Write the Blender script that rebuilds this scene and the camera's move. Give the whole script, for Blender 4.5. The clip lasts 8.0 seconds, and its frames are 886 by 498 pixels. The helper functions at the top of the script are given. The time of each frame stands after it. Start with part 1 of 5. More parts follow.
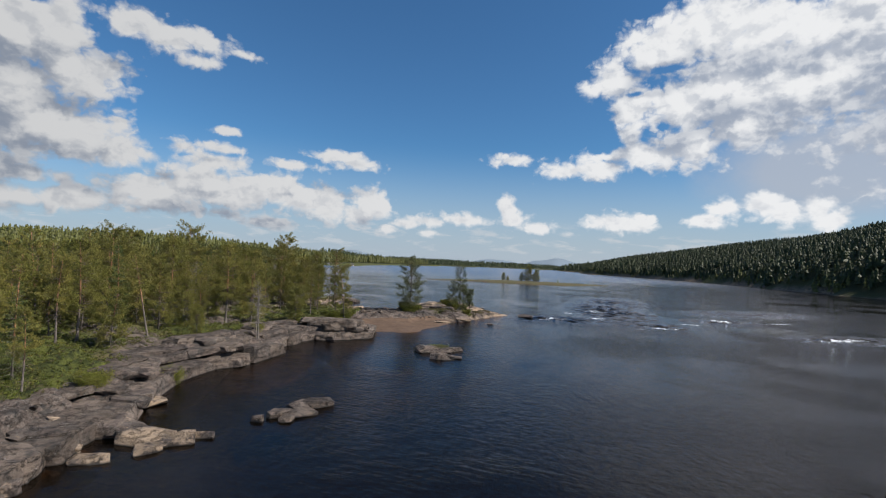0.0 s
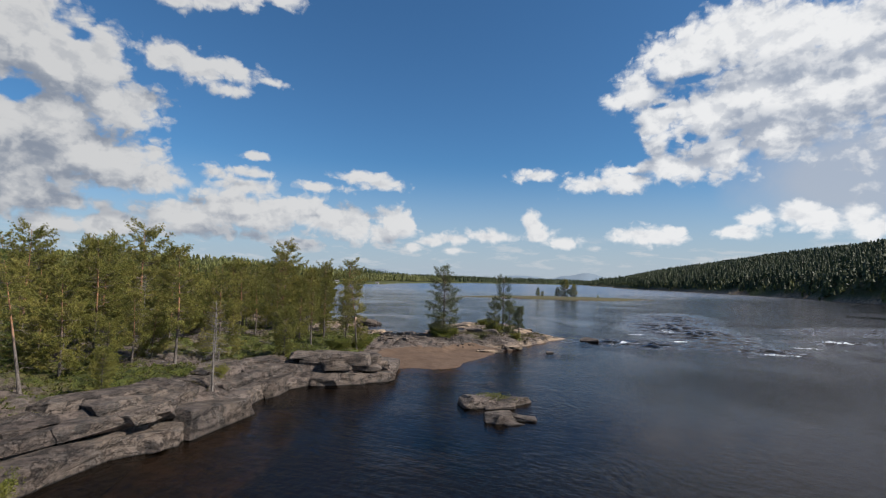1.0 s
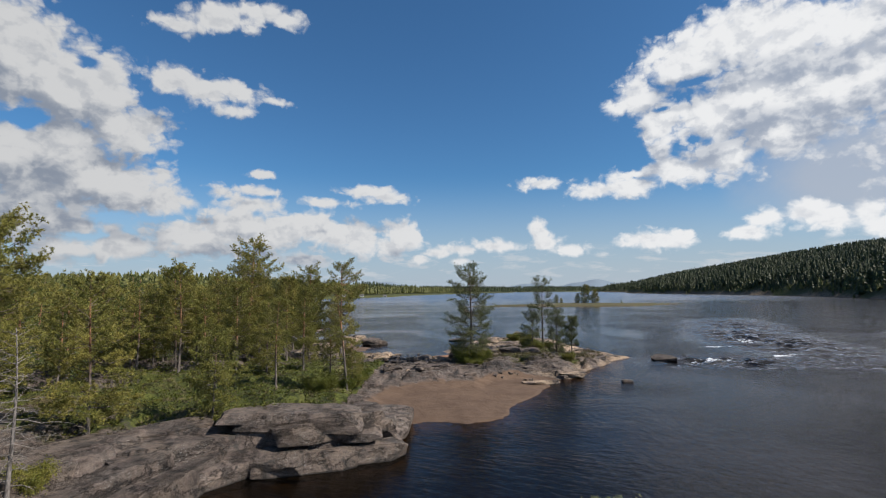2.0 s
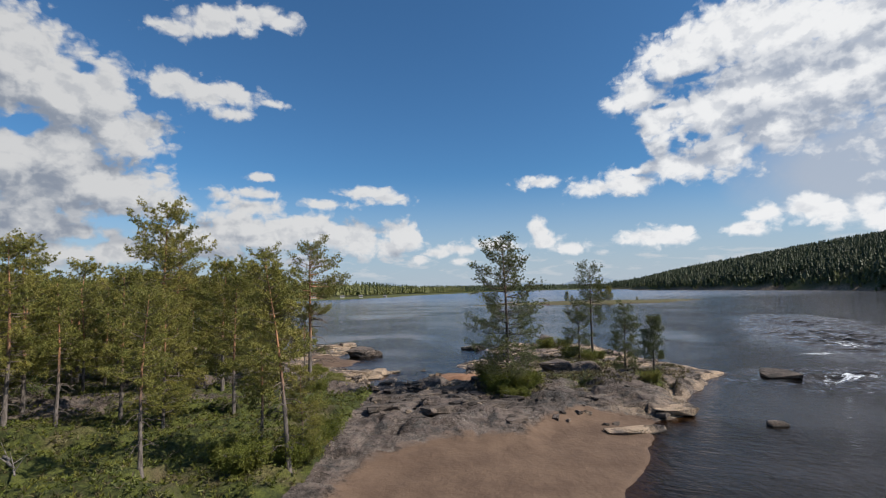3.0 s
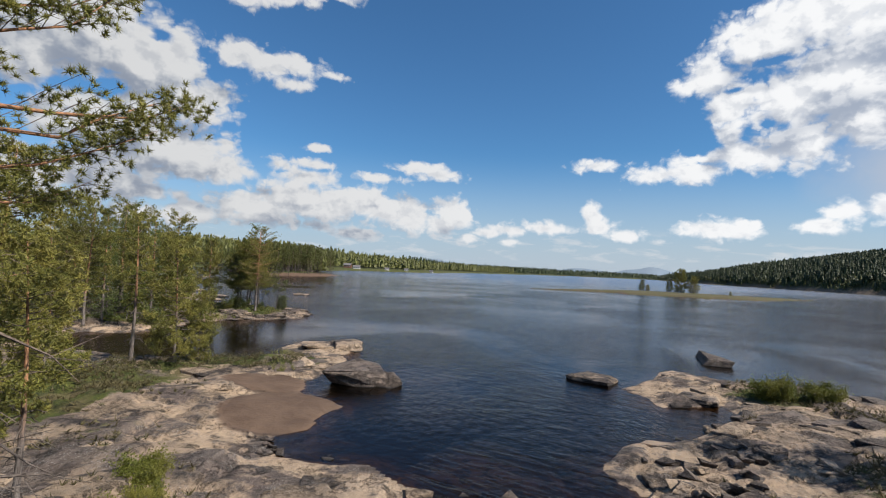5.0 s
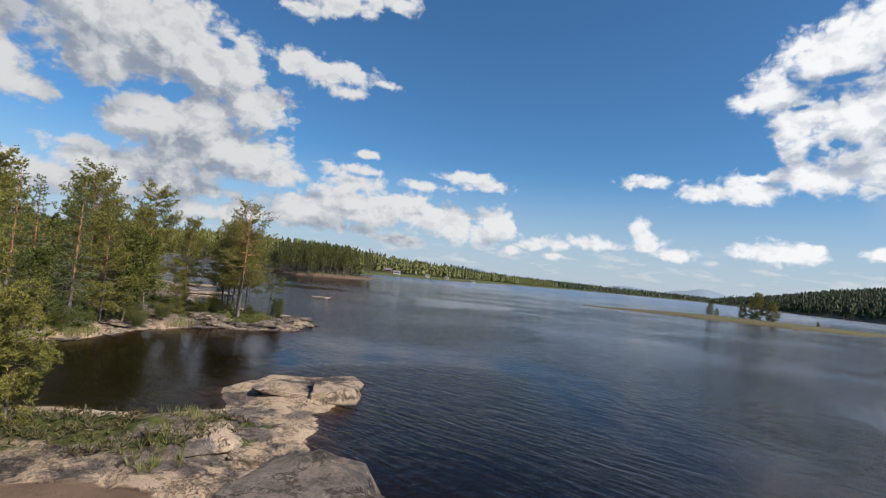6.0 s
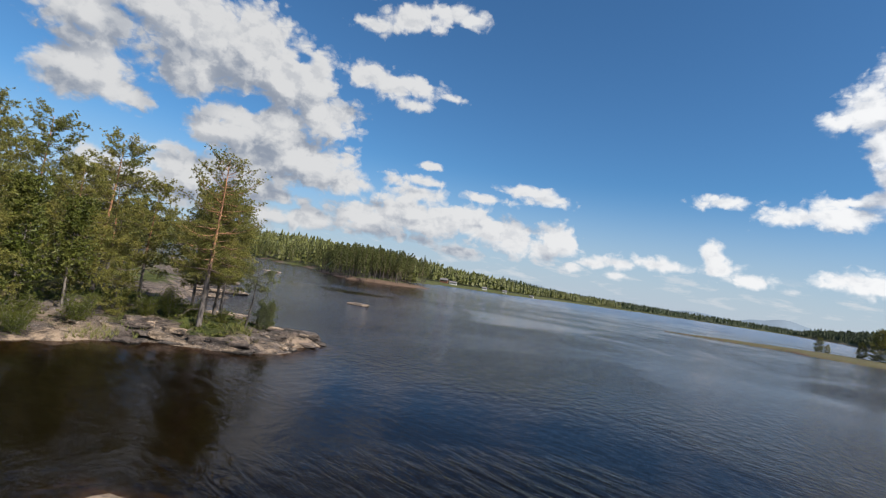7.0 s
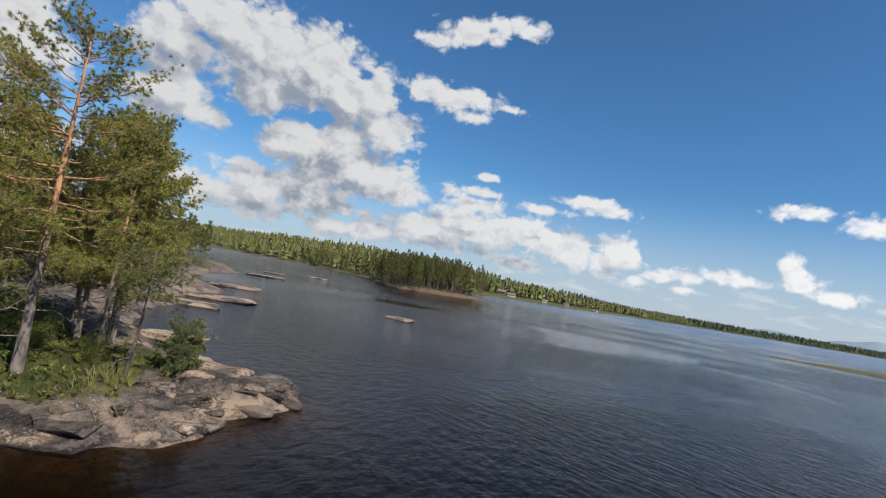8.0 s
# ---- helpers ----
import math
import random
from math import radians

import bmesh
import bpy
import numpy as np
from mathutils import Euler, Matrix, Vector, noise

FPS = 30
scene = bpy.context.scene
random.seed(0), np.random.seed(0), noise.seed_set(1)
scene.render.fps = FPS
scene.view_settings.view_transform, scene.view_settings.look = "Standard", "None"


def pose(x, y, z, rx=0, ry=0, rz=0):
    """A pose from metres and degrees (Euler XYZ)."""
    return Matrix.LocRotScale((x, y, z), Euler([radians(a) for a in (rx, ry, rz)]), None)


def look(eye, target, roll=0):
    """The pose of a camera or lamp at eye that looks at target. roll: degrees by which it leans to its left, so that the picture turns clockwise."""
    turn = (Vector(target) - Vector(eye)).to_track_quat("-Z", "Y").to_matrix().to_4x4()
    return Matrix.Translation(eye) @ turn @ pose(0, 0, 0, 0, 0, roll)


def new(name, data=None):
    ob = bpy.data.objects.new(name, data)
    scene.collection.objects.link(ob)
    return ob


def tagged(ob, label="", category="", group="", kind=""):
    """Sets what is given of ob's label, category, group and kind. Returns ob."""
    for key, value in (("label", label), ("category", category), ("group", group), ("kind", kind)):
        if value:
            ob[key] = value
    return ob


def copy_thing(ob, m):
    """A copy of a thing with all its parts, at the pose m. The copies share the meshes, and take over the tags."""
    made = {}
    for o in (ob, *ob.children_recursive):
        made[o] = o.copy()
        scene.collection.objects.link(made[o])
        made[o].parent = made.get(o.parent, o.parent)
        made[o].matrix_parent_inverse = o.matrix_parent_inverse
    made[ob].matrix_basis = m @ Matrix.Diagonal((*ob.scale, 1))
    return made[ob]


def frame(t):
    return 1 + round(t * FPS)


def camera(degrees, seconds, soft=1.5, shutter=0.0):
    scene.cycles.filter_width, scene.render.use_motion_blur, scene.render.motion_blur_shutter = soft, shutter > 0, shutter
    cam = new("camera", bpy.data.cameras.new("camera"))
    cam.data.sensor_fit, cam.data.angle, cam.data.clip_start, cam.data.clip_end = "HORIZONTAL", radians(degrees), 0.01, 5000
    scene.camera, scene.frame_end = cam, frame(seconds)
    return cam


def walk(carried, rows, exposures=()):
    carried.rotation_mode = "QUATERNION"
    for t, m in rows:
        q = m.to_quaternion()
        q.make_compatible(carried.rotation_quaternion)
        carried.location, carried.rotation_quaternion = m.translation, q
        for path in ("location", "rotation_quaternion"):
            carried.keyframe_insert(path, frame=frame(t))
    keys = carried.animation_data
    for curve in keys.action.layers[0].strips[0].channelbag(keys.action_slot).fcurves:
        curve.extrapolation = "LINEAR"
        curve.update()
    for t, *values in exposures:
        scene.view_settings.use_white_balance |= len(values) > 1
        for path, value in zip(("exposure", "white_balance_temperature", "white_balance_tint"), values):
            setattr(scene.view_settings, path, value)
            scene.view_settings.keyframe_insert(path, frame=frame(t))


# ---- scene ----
cam = camera(84.8, 8.0, 1.1)
PATH = [
    (0, (3.865, 3.294, 9.325), (3.934, 5.292, 9.382), 2.6),
    (0.5, (3.253, 12.066, 8.824), (3.262, 14.064, 8.917), 2.0),
    (1, (2.506, 21.013, 8.4), (2.468, 23.009, 8.525), 1.5),
    (1.5, (1.562, 29.736, 8.001), (1.502, 31.729, 8.155), 0.4),
    (1.7, (1.182, 33.084, 7.882), (1.118, 35.076, 8.044), -0.0),
    (2.8, (-0.707, 51.178, 7.059), (-0.774, 53.169, 7.24), -1.2),
    (3, (-1.05, 54.381, 6.987), (-1.117, 56.373, 7.158), -1.3),
    (3.5, (-1.944, 62.246, 6.763), (-2.023, 64.241, 6.895), -1.2),
    (4, (-2.72, 69.702, 6.497), (-2.835, 71.696, 6.598), -0.4),
    (4.5, (-3.622, 77.16, 6.218), (-3.807, 79.149, 6.301), 1.2),
    (4.7, (-4.055, 80.051, 6.153), (-4.274, 82.037, 6.233), 1.8),
    (5.8, (-6.93, 95.896, 5.548), (-7.327, 97.854, 5.646), 5.0),
    (6, (-7.511, 98.844, 5.479), (-7.95, 100.792, 5.585), 5.7),
    (6.5, (-9.342, 106.081, 5.205), (-9.896, 107.999, 5.322), 7.5),
    (7, (-11.462, 113.02, 4.869), (-12.135, 114.899, 4.995), 8.8),
    (7.5, (-14.016, 119.85, 4.685), (-14.803, 121.684, 4.817), 9.5),
    (8, (-16.976, 126.233, 4.502), (-17.868, 128.018, 4.636), 9.7),
]
EXPOSURES = [(0, 0.27), (3.5, 0.32), (4.5, 0.42), (6, 0.44), (8, 0.46)]
SKY_LIGHT, CLOUD_LIGHT = 0.112, 0.98
walk(cam, [(t, look(eye, target, roll)) for t, eye, target, roll in PATH], EXPOSURES)

# ---- light ----
SUN_AZ, SUN_EL = 106.0, 43.0          # degrees: clockwise from +y, above the horizon
sun_to = Vector((math.sin(radians(SUN_AZ)) * math.cos(radians(SUN_EL)),
                 math.cos(radians(SUN_AZ)) * math.cos(radians(SUN_EL)), math.sin(radians(SUN_EL))))
lamp = bpy.data.lights.new("sun", "SUN")
lamp.energy, lamp.angle, lamp.color = 5.0, radians(0.53), (1.0, 0.93, 0.83)
sun = new("sun", lamp)
sun.matrix_world = look(sun_to * 100, (0, 0, 0))


class Nodes:
    """Short hand for building node trees."""

    def __init__(self, tree):
        self.tree = tree
        tree.nodes.clear()

    def add(self, kind, *links, **values):
        n = self.tree.nodes.new(kind)
        for key, value in values.items():
            if key == "op":
                n.operation = value
            elif key == "ins":
                for k, v in value.items():
                    n.inputs[k].default_value = v
        for i, source in enumerate(links):
            if source is None:
                continue
            if isinstance(source, (int, float, tuple)):
                n.inputs[i].default_value = source
            else:
                self.tree.links.new(source, n.inputs[i])
        return n

    def link(self, a, b):
        self.tree.links.new(a, b)

    def math(self, op, *links):
        return self.add("ShaderNodeMath", *links, op=op).outputs[0]

    def vec(self, op, *links):
        n = self.add("ShaderNodeVectorMath", *links, op=op)
        return n.outputs["Value"] if op in ("LENGTH", "DOT_PRODUCT", "DISTANCE") else n.outputs[0]

    def noise(self, vector, scale, detail=4, rough=0.55, distort=0.0):
        n = self.add("ShaderNodeTexNoise", ins={"Scale": scale, "Detail": detail, "Roughness": rough, "Distortion": distort})
        self.link(vector, n.inputs["Vector"])
        return n.outputs[0]

    def span(self, value, a, b, lo=0.0, hi=1.0):
        """value mapped from a..b to lo..hi, smoothly and clamped."""
        n = self.add("ShaderNodeMapRange", value)
        n.interpolation_type = "SMOOTHSTEP"
        for k, v in zip((1, 2, 3, 4), (a, b, lo, hi)):
            n.inputs[k].default_value = v
        return n.outputs[0]

    def mix(self, fac, a, b):
        n = self.tree.nodes.new("ShaderNodeMix")
        n.data_type = "RGBA"
        for i, s in ((0, fac), (6, a), (7, b)):
            if isinstance(s, (int, float)):
                n.inputs[i].default_value = s
            elif isinstance(s, tuple):
                n.inputs[i].default_value = (*s, 1.0)
            else:
                self.link(s, n.inputs[i])
        return n.outputs[2]


# clouds as (azimuth, elevation, half width, half height) in degrees
CLOUDS_WEST = [(-44.3, 22.3, 3.1, 2.8), (-42.2, 20.0, 3.7, 2.8), (-38.5, 19.4, 3.6, 2.8), (-35.8, 16.0, 3.7, 2.3), (-40.8, 14.1, 4.2, 3.0), (-37.9, 11.4, 3.9, 2.5), (-32.2, 9.4, 2.7, 1.6), (-35.3, 9.2, 2.9, 1.3),
               (-43.1, 10.5, 2.6, 2.6), (-40.5, 9.3, 4.0, 1.5), (-32.5, 12.3, 1.3, 0.9), (-35.2, 11.9, 1.2, 0.8), (-32.1, 21.4, 2.7, 1.4), (-29.1, 21.0, 3.2, 1.3), (-25.6, 21.2, 2.6, 1.1), (-25.5, 19.4, 1.5, 0.7),
               (-21.4, 20.8, 1.4, 0.3), (-31.2, 26.6, 2.2, 0.6), (-27.5, 28.0, 2.9, 1.2), (-22.6, 29.2, 3.4, 0.9)]
CLOUDS_FAR_WEST = [(-68.9, 14.9, 3.2, 1.7), (-59.0, 19.6, 3.6, 2.8), (-58.5, 14.8, 3.6, 3.4), (-55.8, 13.1, 2.8, 1.5), (-55.2, 5.6, 3.1, 1.7), (-47.1, 7.5, 5.5, 2.2), (-43.3, 7.1, 3.9, 2.1), (-49.1, 5.5, 4.5, 1.8),
                   (-74.0, 15.0, 7.0, 4.5), (-71.0, 6.0, 6.0, 2.0)]
CLOUDS_MID_WEST = [(-54.7, 22.3, 4.9, 3.0), (-49.8, 21.1, 6.2, 4.0), (-44.6, 20.3, 5.2, 4.0), (-49.6, 17.4, 4.8, 2.8), (-40.4, 18.9, 5.4, 3.8), (-42.0, 13.5, 5.9, 3.0), (-37.6, 11.2, 5.8, 2.8), (-46.6, 11.6, 3.2, 1.9)]
CLOUDS_LOW = [(-42.9, 7.8, 2.0, 1.7), (-41.8, 6.7, 2.4, 1.2), (-38.9, 6.4, 1.9, 0.8), (-36.5, 6.3, 0.8, 0.6), (-40.2, 4.4, 2.9, 1.1), (-35.7, 4.4, 2.9, 1.2), (-29.9, 6.1, 3.6, 1.7), (-27.3, 6.9, 2.4, 1.3),
              (-29.5, 4.7, 4.4, 0.9), (-26.7, 10.7, 1.6, 0.6), (-23.5, 9.5, 3.1, 0.9), (-23.2, 11.1, 1.7, 0.5), (-24.2, 7.1, 4.4, 2.2), (-20.9, 6.8, 3.5, 2.1), (-17.1, 7.2, 3.1, 1.8), (-14.5, 6.4, 3.4, 2.0),
              (-11.3, 5.8, 2.8, 1.6), (-6.5, 6.4, 2.4, 1.9), (-8.1, 5.2, 2.9, 1.2)]
CLOUDS_SMALL = [(-23.0, 12.9, 1.1, 0.4), (-11.0, 11.5, 2.5, 0.6), (-8.4, 10.9, 3.1, 0.6), (-15.0, 10.1, 2.7, 0.4), (-17.9, 3.6, 3.2, 0.6), (-23.3, 4.3, 2.5, 0.6), (-4.8, 3.7, 1.1, 0.5), (-2.5, 4.4, 1.9, 0.4),
                (9.6, 12.2, 2.2, 0.5), (0.1, 4.8, 2.0, 0.6), (4.8, 5.1, 3.3, 0.7), (9.2, 6.5, 1.0, 1.4), (10.0, 5.3, 1.9, 0.8), (13.3, 4.6, 2.2, 0.6), (0.1, 3.4, 1.2, 0.3), (21.2, 5.3, 3.0, 0.9),
                (22.8, 5.0, 3.4, 0.6), (23.9, 5.9, 0.5, 0.4), (25.2, 5.9, 0.4, 0.4)]
CLOUDS_EAST = [(25.6, 23.1, 4.2, 2.8), (20.8, 20.3, 2.9, 1.7), (30.7, 24.2, 4.8, 3.0), (35.3, 23.4, 4.9, 3.0), (39.4, 22.9, 3.9, 2.8), (32.6, 19.1, 5.6, 3.8), (37.5, 18.4, 5.4, 3.9), (40.8, 18.6, 4.2, 3.7),
               (28.4, 17.3, 4.1, 2.9), (33.7, 14.9, 4.9, 2.3), (22.9, 17.6, 2.0, 2.4), (22.5, 15.3, 1.2, 1.6), (25.3, 12.5, 5.1, 1.4), (28.9, 13.3, 4.0, 2.0), (19.7, 11.3, 3.1, 1.0), (16.4, 10.9, 2.8, 1.0),
               (20.6, 12.5, 2.6, 0.4), (30.4, 5.5, 1.7, 0.7), (32.4, 6.8, 1.8, 0.9), (35.2, 7.1, 2.2, 1.1), (37.5, 6.3, 1.8, 0.9), (39.7, 6.6, 1.4, 1.1), (40.6, 5.6, 1.3, 1.1), (46.0, 21.0, 9.0, 10.0), (50.0, 32.0, 14.0, 9.0), (62.0, 26.0, 14.0, 10.0), (41.0, 35.0, 11.0, 6.0)]
CLOUD_GAPS = [(-43.6, 15.7, 1.6, 0.9), (-39.0, 21.5, 1.3, 0.9), (26.3, 21.2, 2.8, 0.6), (24.2, 14.9, 1.1, 1.3), (25.8, 15.4, 1.1, 0.8), (23.1, 19.0, 1.2, 0.4)]


def node_group(name):
    made = bpy.data.node_groups.new(name, "ShaderNodeTree")
    made.interface.new_socket("Direction", in_out="INPUT", socket_type="NodeSocketVector")
    made.interface.new_socket("Field", in_out="OUTPUT", socket_type="NodeSocketFloat")
    nodes = Nodes(made)
    return made, nodes, nodes.add("NodeGroupInput").outputs[0], nodes.add("NodeGroupOutput")


# the large forms of the clouds: positive inside them
cloud_bodies, g, sky_uv, gout = node_group("cloud_bodies")
field = None
for az, el, half_w, half_h in CLOUDS_WEST + CLOUDS_FAR_WEST + CLOUDS_MID_WEST + CLOUDS_LOW + CLOUDS_SMALL + CLOUDS_EAST:
    d = g.vec("MULTIPLY", g.vec("SUBTRACT", sky_uv, (az, el, 0.0)), (1 / half_w, 1 / half_h, 0.0))
    peak = min(1.0, 0.34 + half_h / 4.0)
    d = g.math("MULTIPLY", g.math("SUBTRACT", 1.0, g.vec("LENGTH", d)), peak)
    field = d if field is None else g.math("SMOOTH_MAX", field, d, 0.16)
for az, el, half_w, half_h in CLOUD_GAPS:
    d = g.vec("MULTIPLY", g.vec("SUBTRACT", sky_uv, (az, el, 0.0)), (1.4 / half_w, 1.4 / half_h, 0.0))
    field = g.math("SMOOTH_MIN", field, g.math("MULTIPLY", g.math("SUBTRACT", g.vec("LENGTH", d), 1.0), 0.6), 0.2)
sep = g.add("ShaderNodeSeparateXYZ", sky_uv)
away = g.span(g.math("ABSOLUTE", sep.outputs[0]), 62.0, 85.0)
broad = g.math("MULTIPLY_ADD", g.noise(g.vec("MULTIPLY", sky_uv, (0.045, 0.09, 0.1)), 1.0, 2), 3.2, -2.05)
broad = g.math("MULTIPLY_ADD", g.math("SUBTRACT", 1.0, away), -3.0, broad)
field = g.math("MAXIMUM", g.math("MAXIMUM", field, -1.5), broad)
g.link(field, gout.inputs[0])

# the billows on them: rounded heads at three sizes, torn a little by the wind
cloud_billows, g, sky_uv, gout = node_group("cloud_billows")
torn = g.add("ShaderNodeCombineXYZ", g.noise(sky_uv, 0.35, 4, 0.6), g.noise(g.vec("ADD", sky_uv, (40.0, 13.0, 0.0)), 0.35, 4, 0.6)).outputs[0]
bent = g.vec("ADD", sky_uv, g.vec("MULTIPLY", g.vec("SUBTRACT", torn, (0.5, 0.5, 0.0)), (4.0, 2.6, 0.0)))
total = None
for size, amount in ((0.30, 0.60), (0.72, 0.40), (1.6, 0.18)):
    v = g.tree.nodes.new("ShaderNodeTexVoronoi")
    v.voronoi_dimensions, v.feature = "2D", "SMOOTH_F1"
    v.inputs["Scale"].default_value, v.inputs["Smoothness"].default_value = size, 0.35
    g.link(g.vec("MULTIPLY", bent, (1.0, 1.3, 0.0)), v.inputs["Vector"])
    lump = g.math("MULTIPLY", g.math("SUBTRACT", 0.42, v.outputs["Distance"]), amount)
    total = lump if total is None else g.math("ADD", total, lump)
shreds = g.noise(g.vec("MULTIPLY", sky_uv, (0.36, 0.62, 0.1)), 1.0, 6, 0.54, 0.3)
total = g.math("MULTIPLY_ADD", g.math("SUBTRACT", shreds, 0.5), 0.95, total)
g.link(total, gout.inputs[0])

world = bpy.data.worlds.new("sky")
scene.world = world
world.use_nodes = True
w = Nodes(world.node_tree)
sky = w.add("ShaderNodeTexSky")
sky.sky_type, sky.sun_disc = "NISHITA", False
sky.sun_elevation, sky.sun_rotation = radians(SUN_EL), radians(SUN_AZ)
sky.air_density, sky.dust_density, sky.ozone_density, sky.altitude = 1.0, 0.5, 1.2, 200
way = w.add("ShaderNodeTexCoord").outputs["Generated"]
parts = w.add("ShaderNodeSeparateXYZ", way)
azimuth = w.math("MULTIPLY", w.math("ARCTAN2", parts.outputs[0], parts.outputs[1]), 57.29578)
elevation = w.math("MULTIPLY", w.math("ARCSINE", parts.outputs[2]), 57.29578)
uv = w.add("ShaderNodeCombineXYZ", azimuth, elevation).outputs[0]


def cloud_part(which, u=0.0, v=0.0):
    n = w.tree.nodes.new("ShaderNodeGroup")
    n.node_tree = which
    w.link(w.vec("ADD", uv, (u, v, 0.0)), n.inputs[0])
    return n.outputs[0]


body, crown = cloud_part(cloud_bodies), cloud_part(cloud_bodies, 1.2, 3.2)
lumps, lumps_sunward = cloud_part(cloud_billows), cloud_part(cloud_billows, 0.6, 1.05)
here = w.math("ADD", w.math("ADD", body, lumps), 0.13)
alpha = w.math("MULTIPLY", w.span(here, -0.16, 0.40), w.span(elevation, 0.2, 4.0, 0.35, 1.0))
lit = w.math("MULTIPLY", w.span(w.math("SUBTRACT", lumps, lumps_sunward), -0.42, 0.42), 0.45)
lit = w.math("MULTIPLY_ADD", w.span(w.math("SUBTRACT", body, crown), -0.45, 0.6), 0.55, lit)
lit = w.math("MULTIPLY_ADD", w.span(here, 0.1, 0.6, 1.0, 0.0), 0.14, lit)
cloud = w.mix(w.span(lit, 0.04, 0.88), (0.39, 0.45, 0.56), (0.975, 0.985, 1.0))
cloud = w.vec("SCALE", cloud, None, None, None)
scale_node = cloud.node
w.link(w.math("MULTIPLY", w.span(azimuth, -50.0, 40.0, 0.88, 1.22), CLOUD_LIGHT), scale_node.inputs["Scale"])
clear = w.vec("MULTIPLY", sky.outputs[0], tuple(SKY_LIGHT * v for v in (0.54, 0.98, 1.31)))
haze = w.mix(w.span(azimuth, -60.0, 70.0), (0.56, 0.66, 0.80), (0.64, 0.71, 0.81))
clear = w.mix(w.span(elevation, -1.0, 14.0, 0.92, 0.0), clear, haze)
# the grey veil of a shower under the great eastern cloud
veil = w.vec("LENGTH", w.vec("MULTIPLY", w.vec("SUBTRACT", uv, (41.0, 10.5, 0.0)), (1 / 13.0, 1 / 6.0, 0.0)))
veil = w.math("MULTIPLY", w.span(w.math("MULTIPLY_ADD", w.noise(uv, 0.16, 4), 0.5, veil), 0.65, 1.3, 1.0, 0.0), 0.85)
clear = w.mix(veil, clear, (0.60, 0.66, 0.77))
# small faint clouds low over the horizon
faint = w.noise(w.vec("MULTIPLY", uv, (0.22, 0.85, 0.0)), 1.0, 6, 0.6, 0.3)
faint = w.math("MULTIPLY", w.span(faint, 0.50, 0.66), w.math("MULTIPLY", w.span(elevation, 0.6, 2.2), w.span(elevation, 3.2, 5.5, 0.55, 0.0)))
clear = w.mix(faint, clear, (0.88, 0.90, 0.93))
colour = w.mix(alpha, clear, cloud)
background = w.add("ShaderNodeBackground", colour, ins={"Strength": 0.60})
out = w.add("ShaderNodeOutputWorld", background.outputs[0])

# ---- materials ----


def material(name, rough=0.8):
    m = bpy.data.materials.new(name)
    m.use_nodes = True
    n = Nodes(m.node_tree)
    bsdf = n.add("ShaderNodeBsdfPrincipled", ins={"Roughness": rough, "Specular IOR Level": 0.3})
    n.add("ShaderNodeOutputMaterial", bsdf.outputs[0])
    return m, n, bsdf


def bump(n, bsdf, height, strength, distance):
    b = n.add("ShaderNodeBump", ins={"Strength": strength, "Distance": distance})
    n.link(height, b.inputs["Height"])
    n.link(b.outputs[0], bsdf.inputs["Normal"])
    return b


def place(n):
    return n.add("ShaderNodeNewGeometry").outputs["Position"]


def attribute(n, name):
    a = n.tree.nodes.new("ShaderNodeAttribute")
    a.attribute_name = name
    return a.outputs["Fac"]


def stone_colours(n, p, pale):
    """Grey-violet granite with pale washed and dark lichened patches; pale: 0..1, how washed it is."""
    big, mid, fine = n.noise(p, 0.45, 5, 0.6), n.noise(p, 1.7, 8, 0.7), n.noise(p, 11.0, 6, 0.75)
    layer = n.noise(n.vec("MULTIPLY", p, (0.7, 0.7, 5.0)), 1.0, 6, 0.7)
    c = n.mix(n.span(mid, 0.34, 0.64), (0.029, 0.023, 0.020), (0.140, 0.105, 0.088))
    c = n.mix(n.span(layer, 0.42, 0.62, 0.0, 0.5), c, (0.190, 0.152, 0.128))
    c = n.mix(n.math("MULTIPLY", pale, n.span(n.math("ADD", big, n.math("MULTIPLY_ADD", mid, 0.5, -0.25)), 0.42, 0.55)), c, (0.42, 0.305, 0.205))
    c = n.mix(n.span(fine, 0.54, 0.70, 0.0, 0.45), c, (0.28, 0.25, 0.225))
    c = n.mix(n.span(fine, 0.30, 0.46, 0.55, 0.0), c, (0.05, 0.044, 0.04))
    specks = n.math("MULTIPLY", n.span(n.noise(p, 26.0, 3, 0.6), 0.58, 0.66), n.span(n.noise(p, 0.7, 5, 0.7), 0.46, 0.62))
    c = n.mix(n.math("MULTIPLY", specks, 0.75), c, (0.42, 0.41, 0.39))
    lichen = n.math("MULTIPLY", n.span(n.noise(p, 0.9, 8, 0.72), 0.53, 0.64), n.math("SUBTRACT", 1.0, n.math("MULTIPLY", pale, 0.6)))
    c = n.mix(n.math("MULTIPLY", lichen, 0.8), c, (0.045, 0.043, 0.042))
    return c, mid, fine


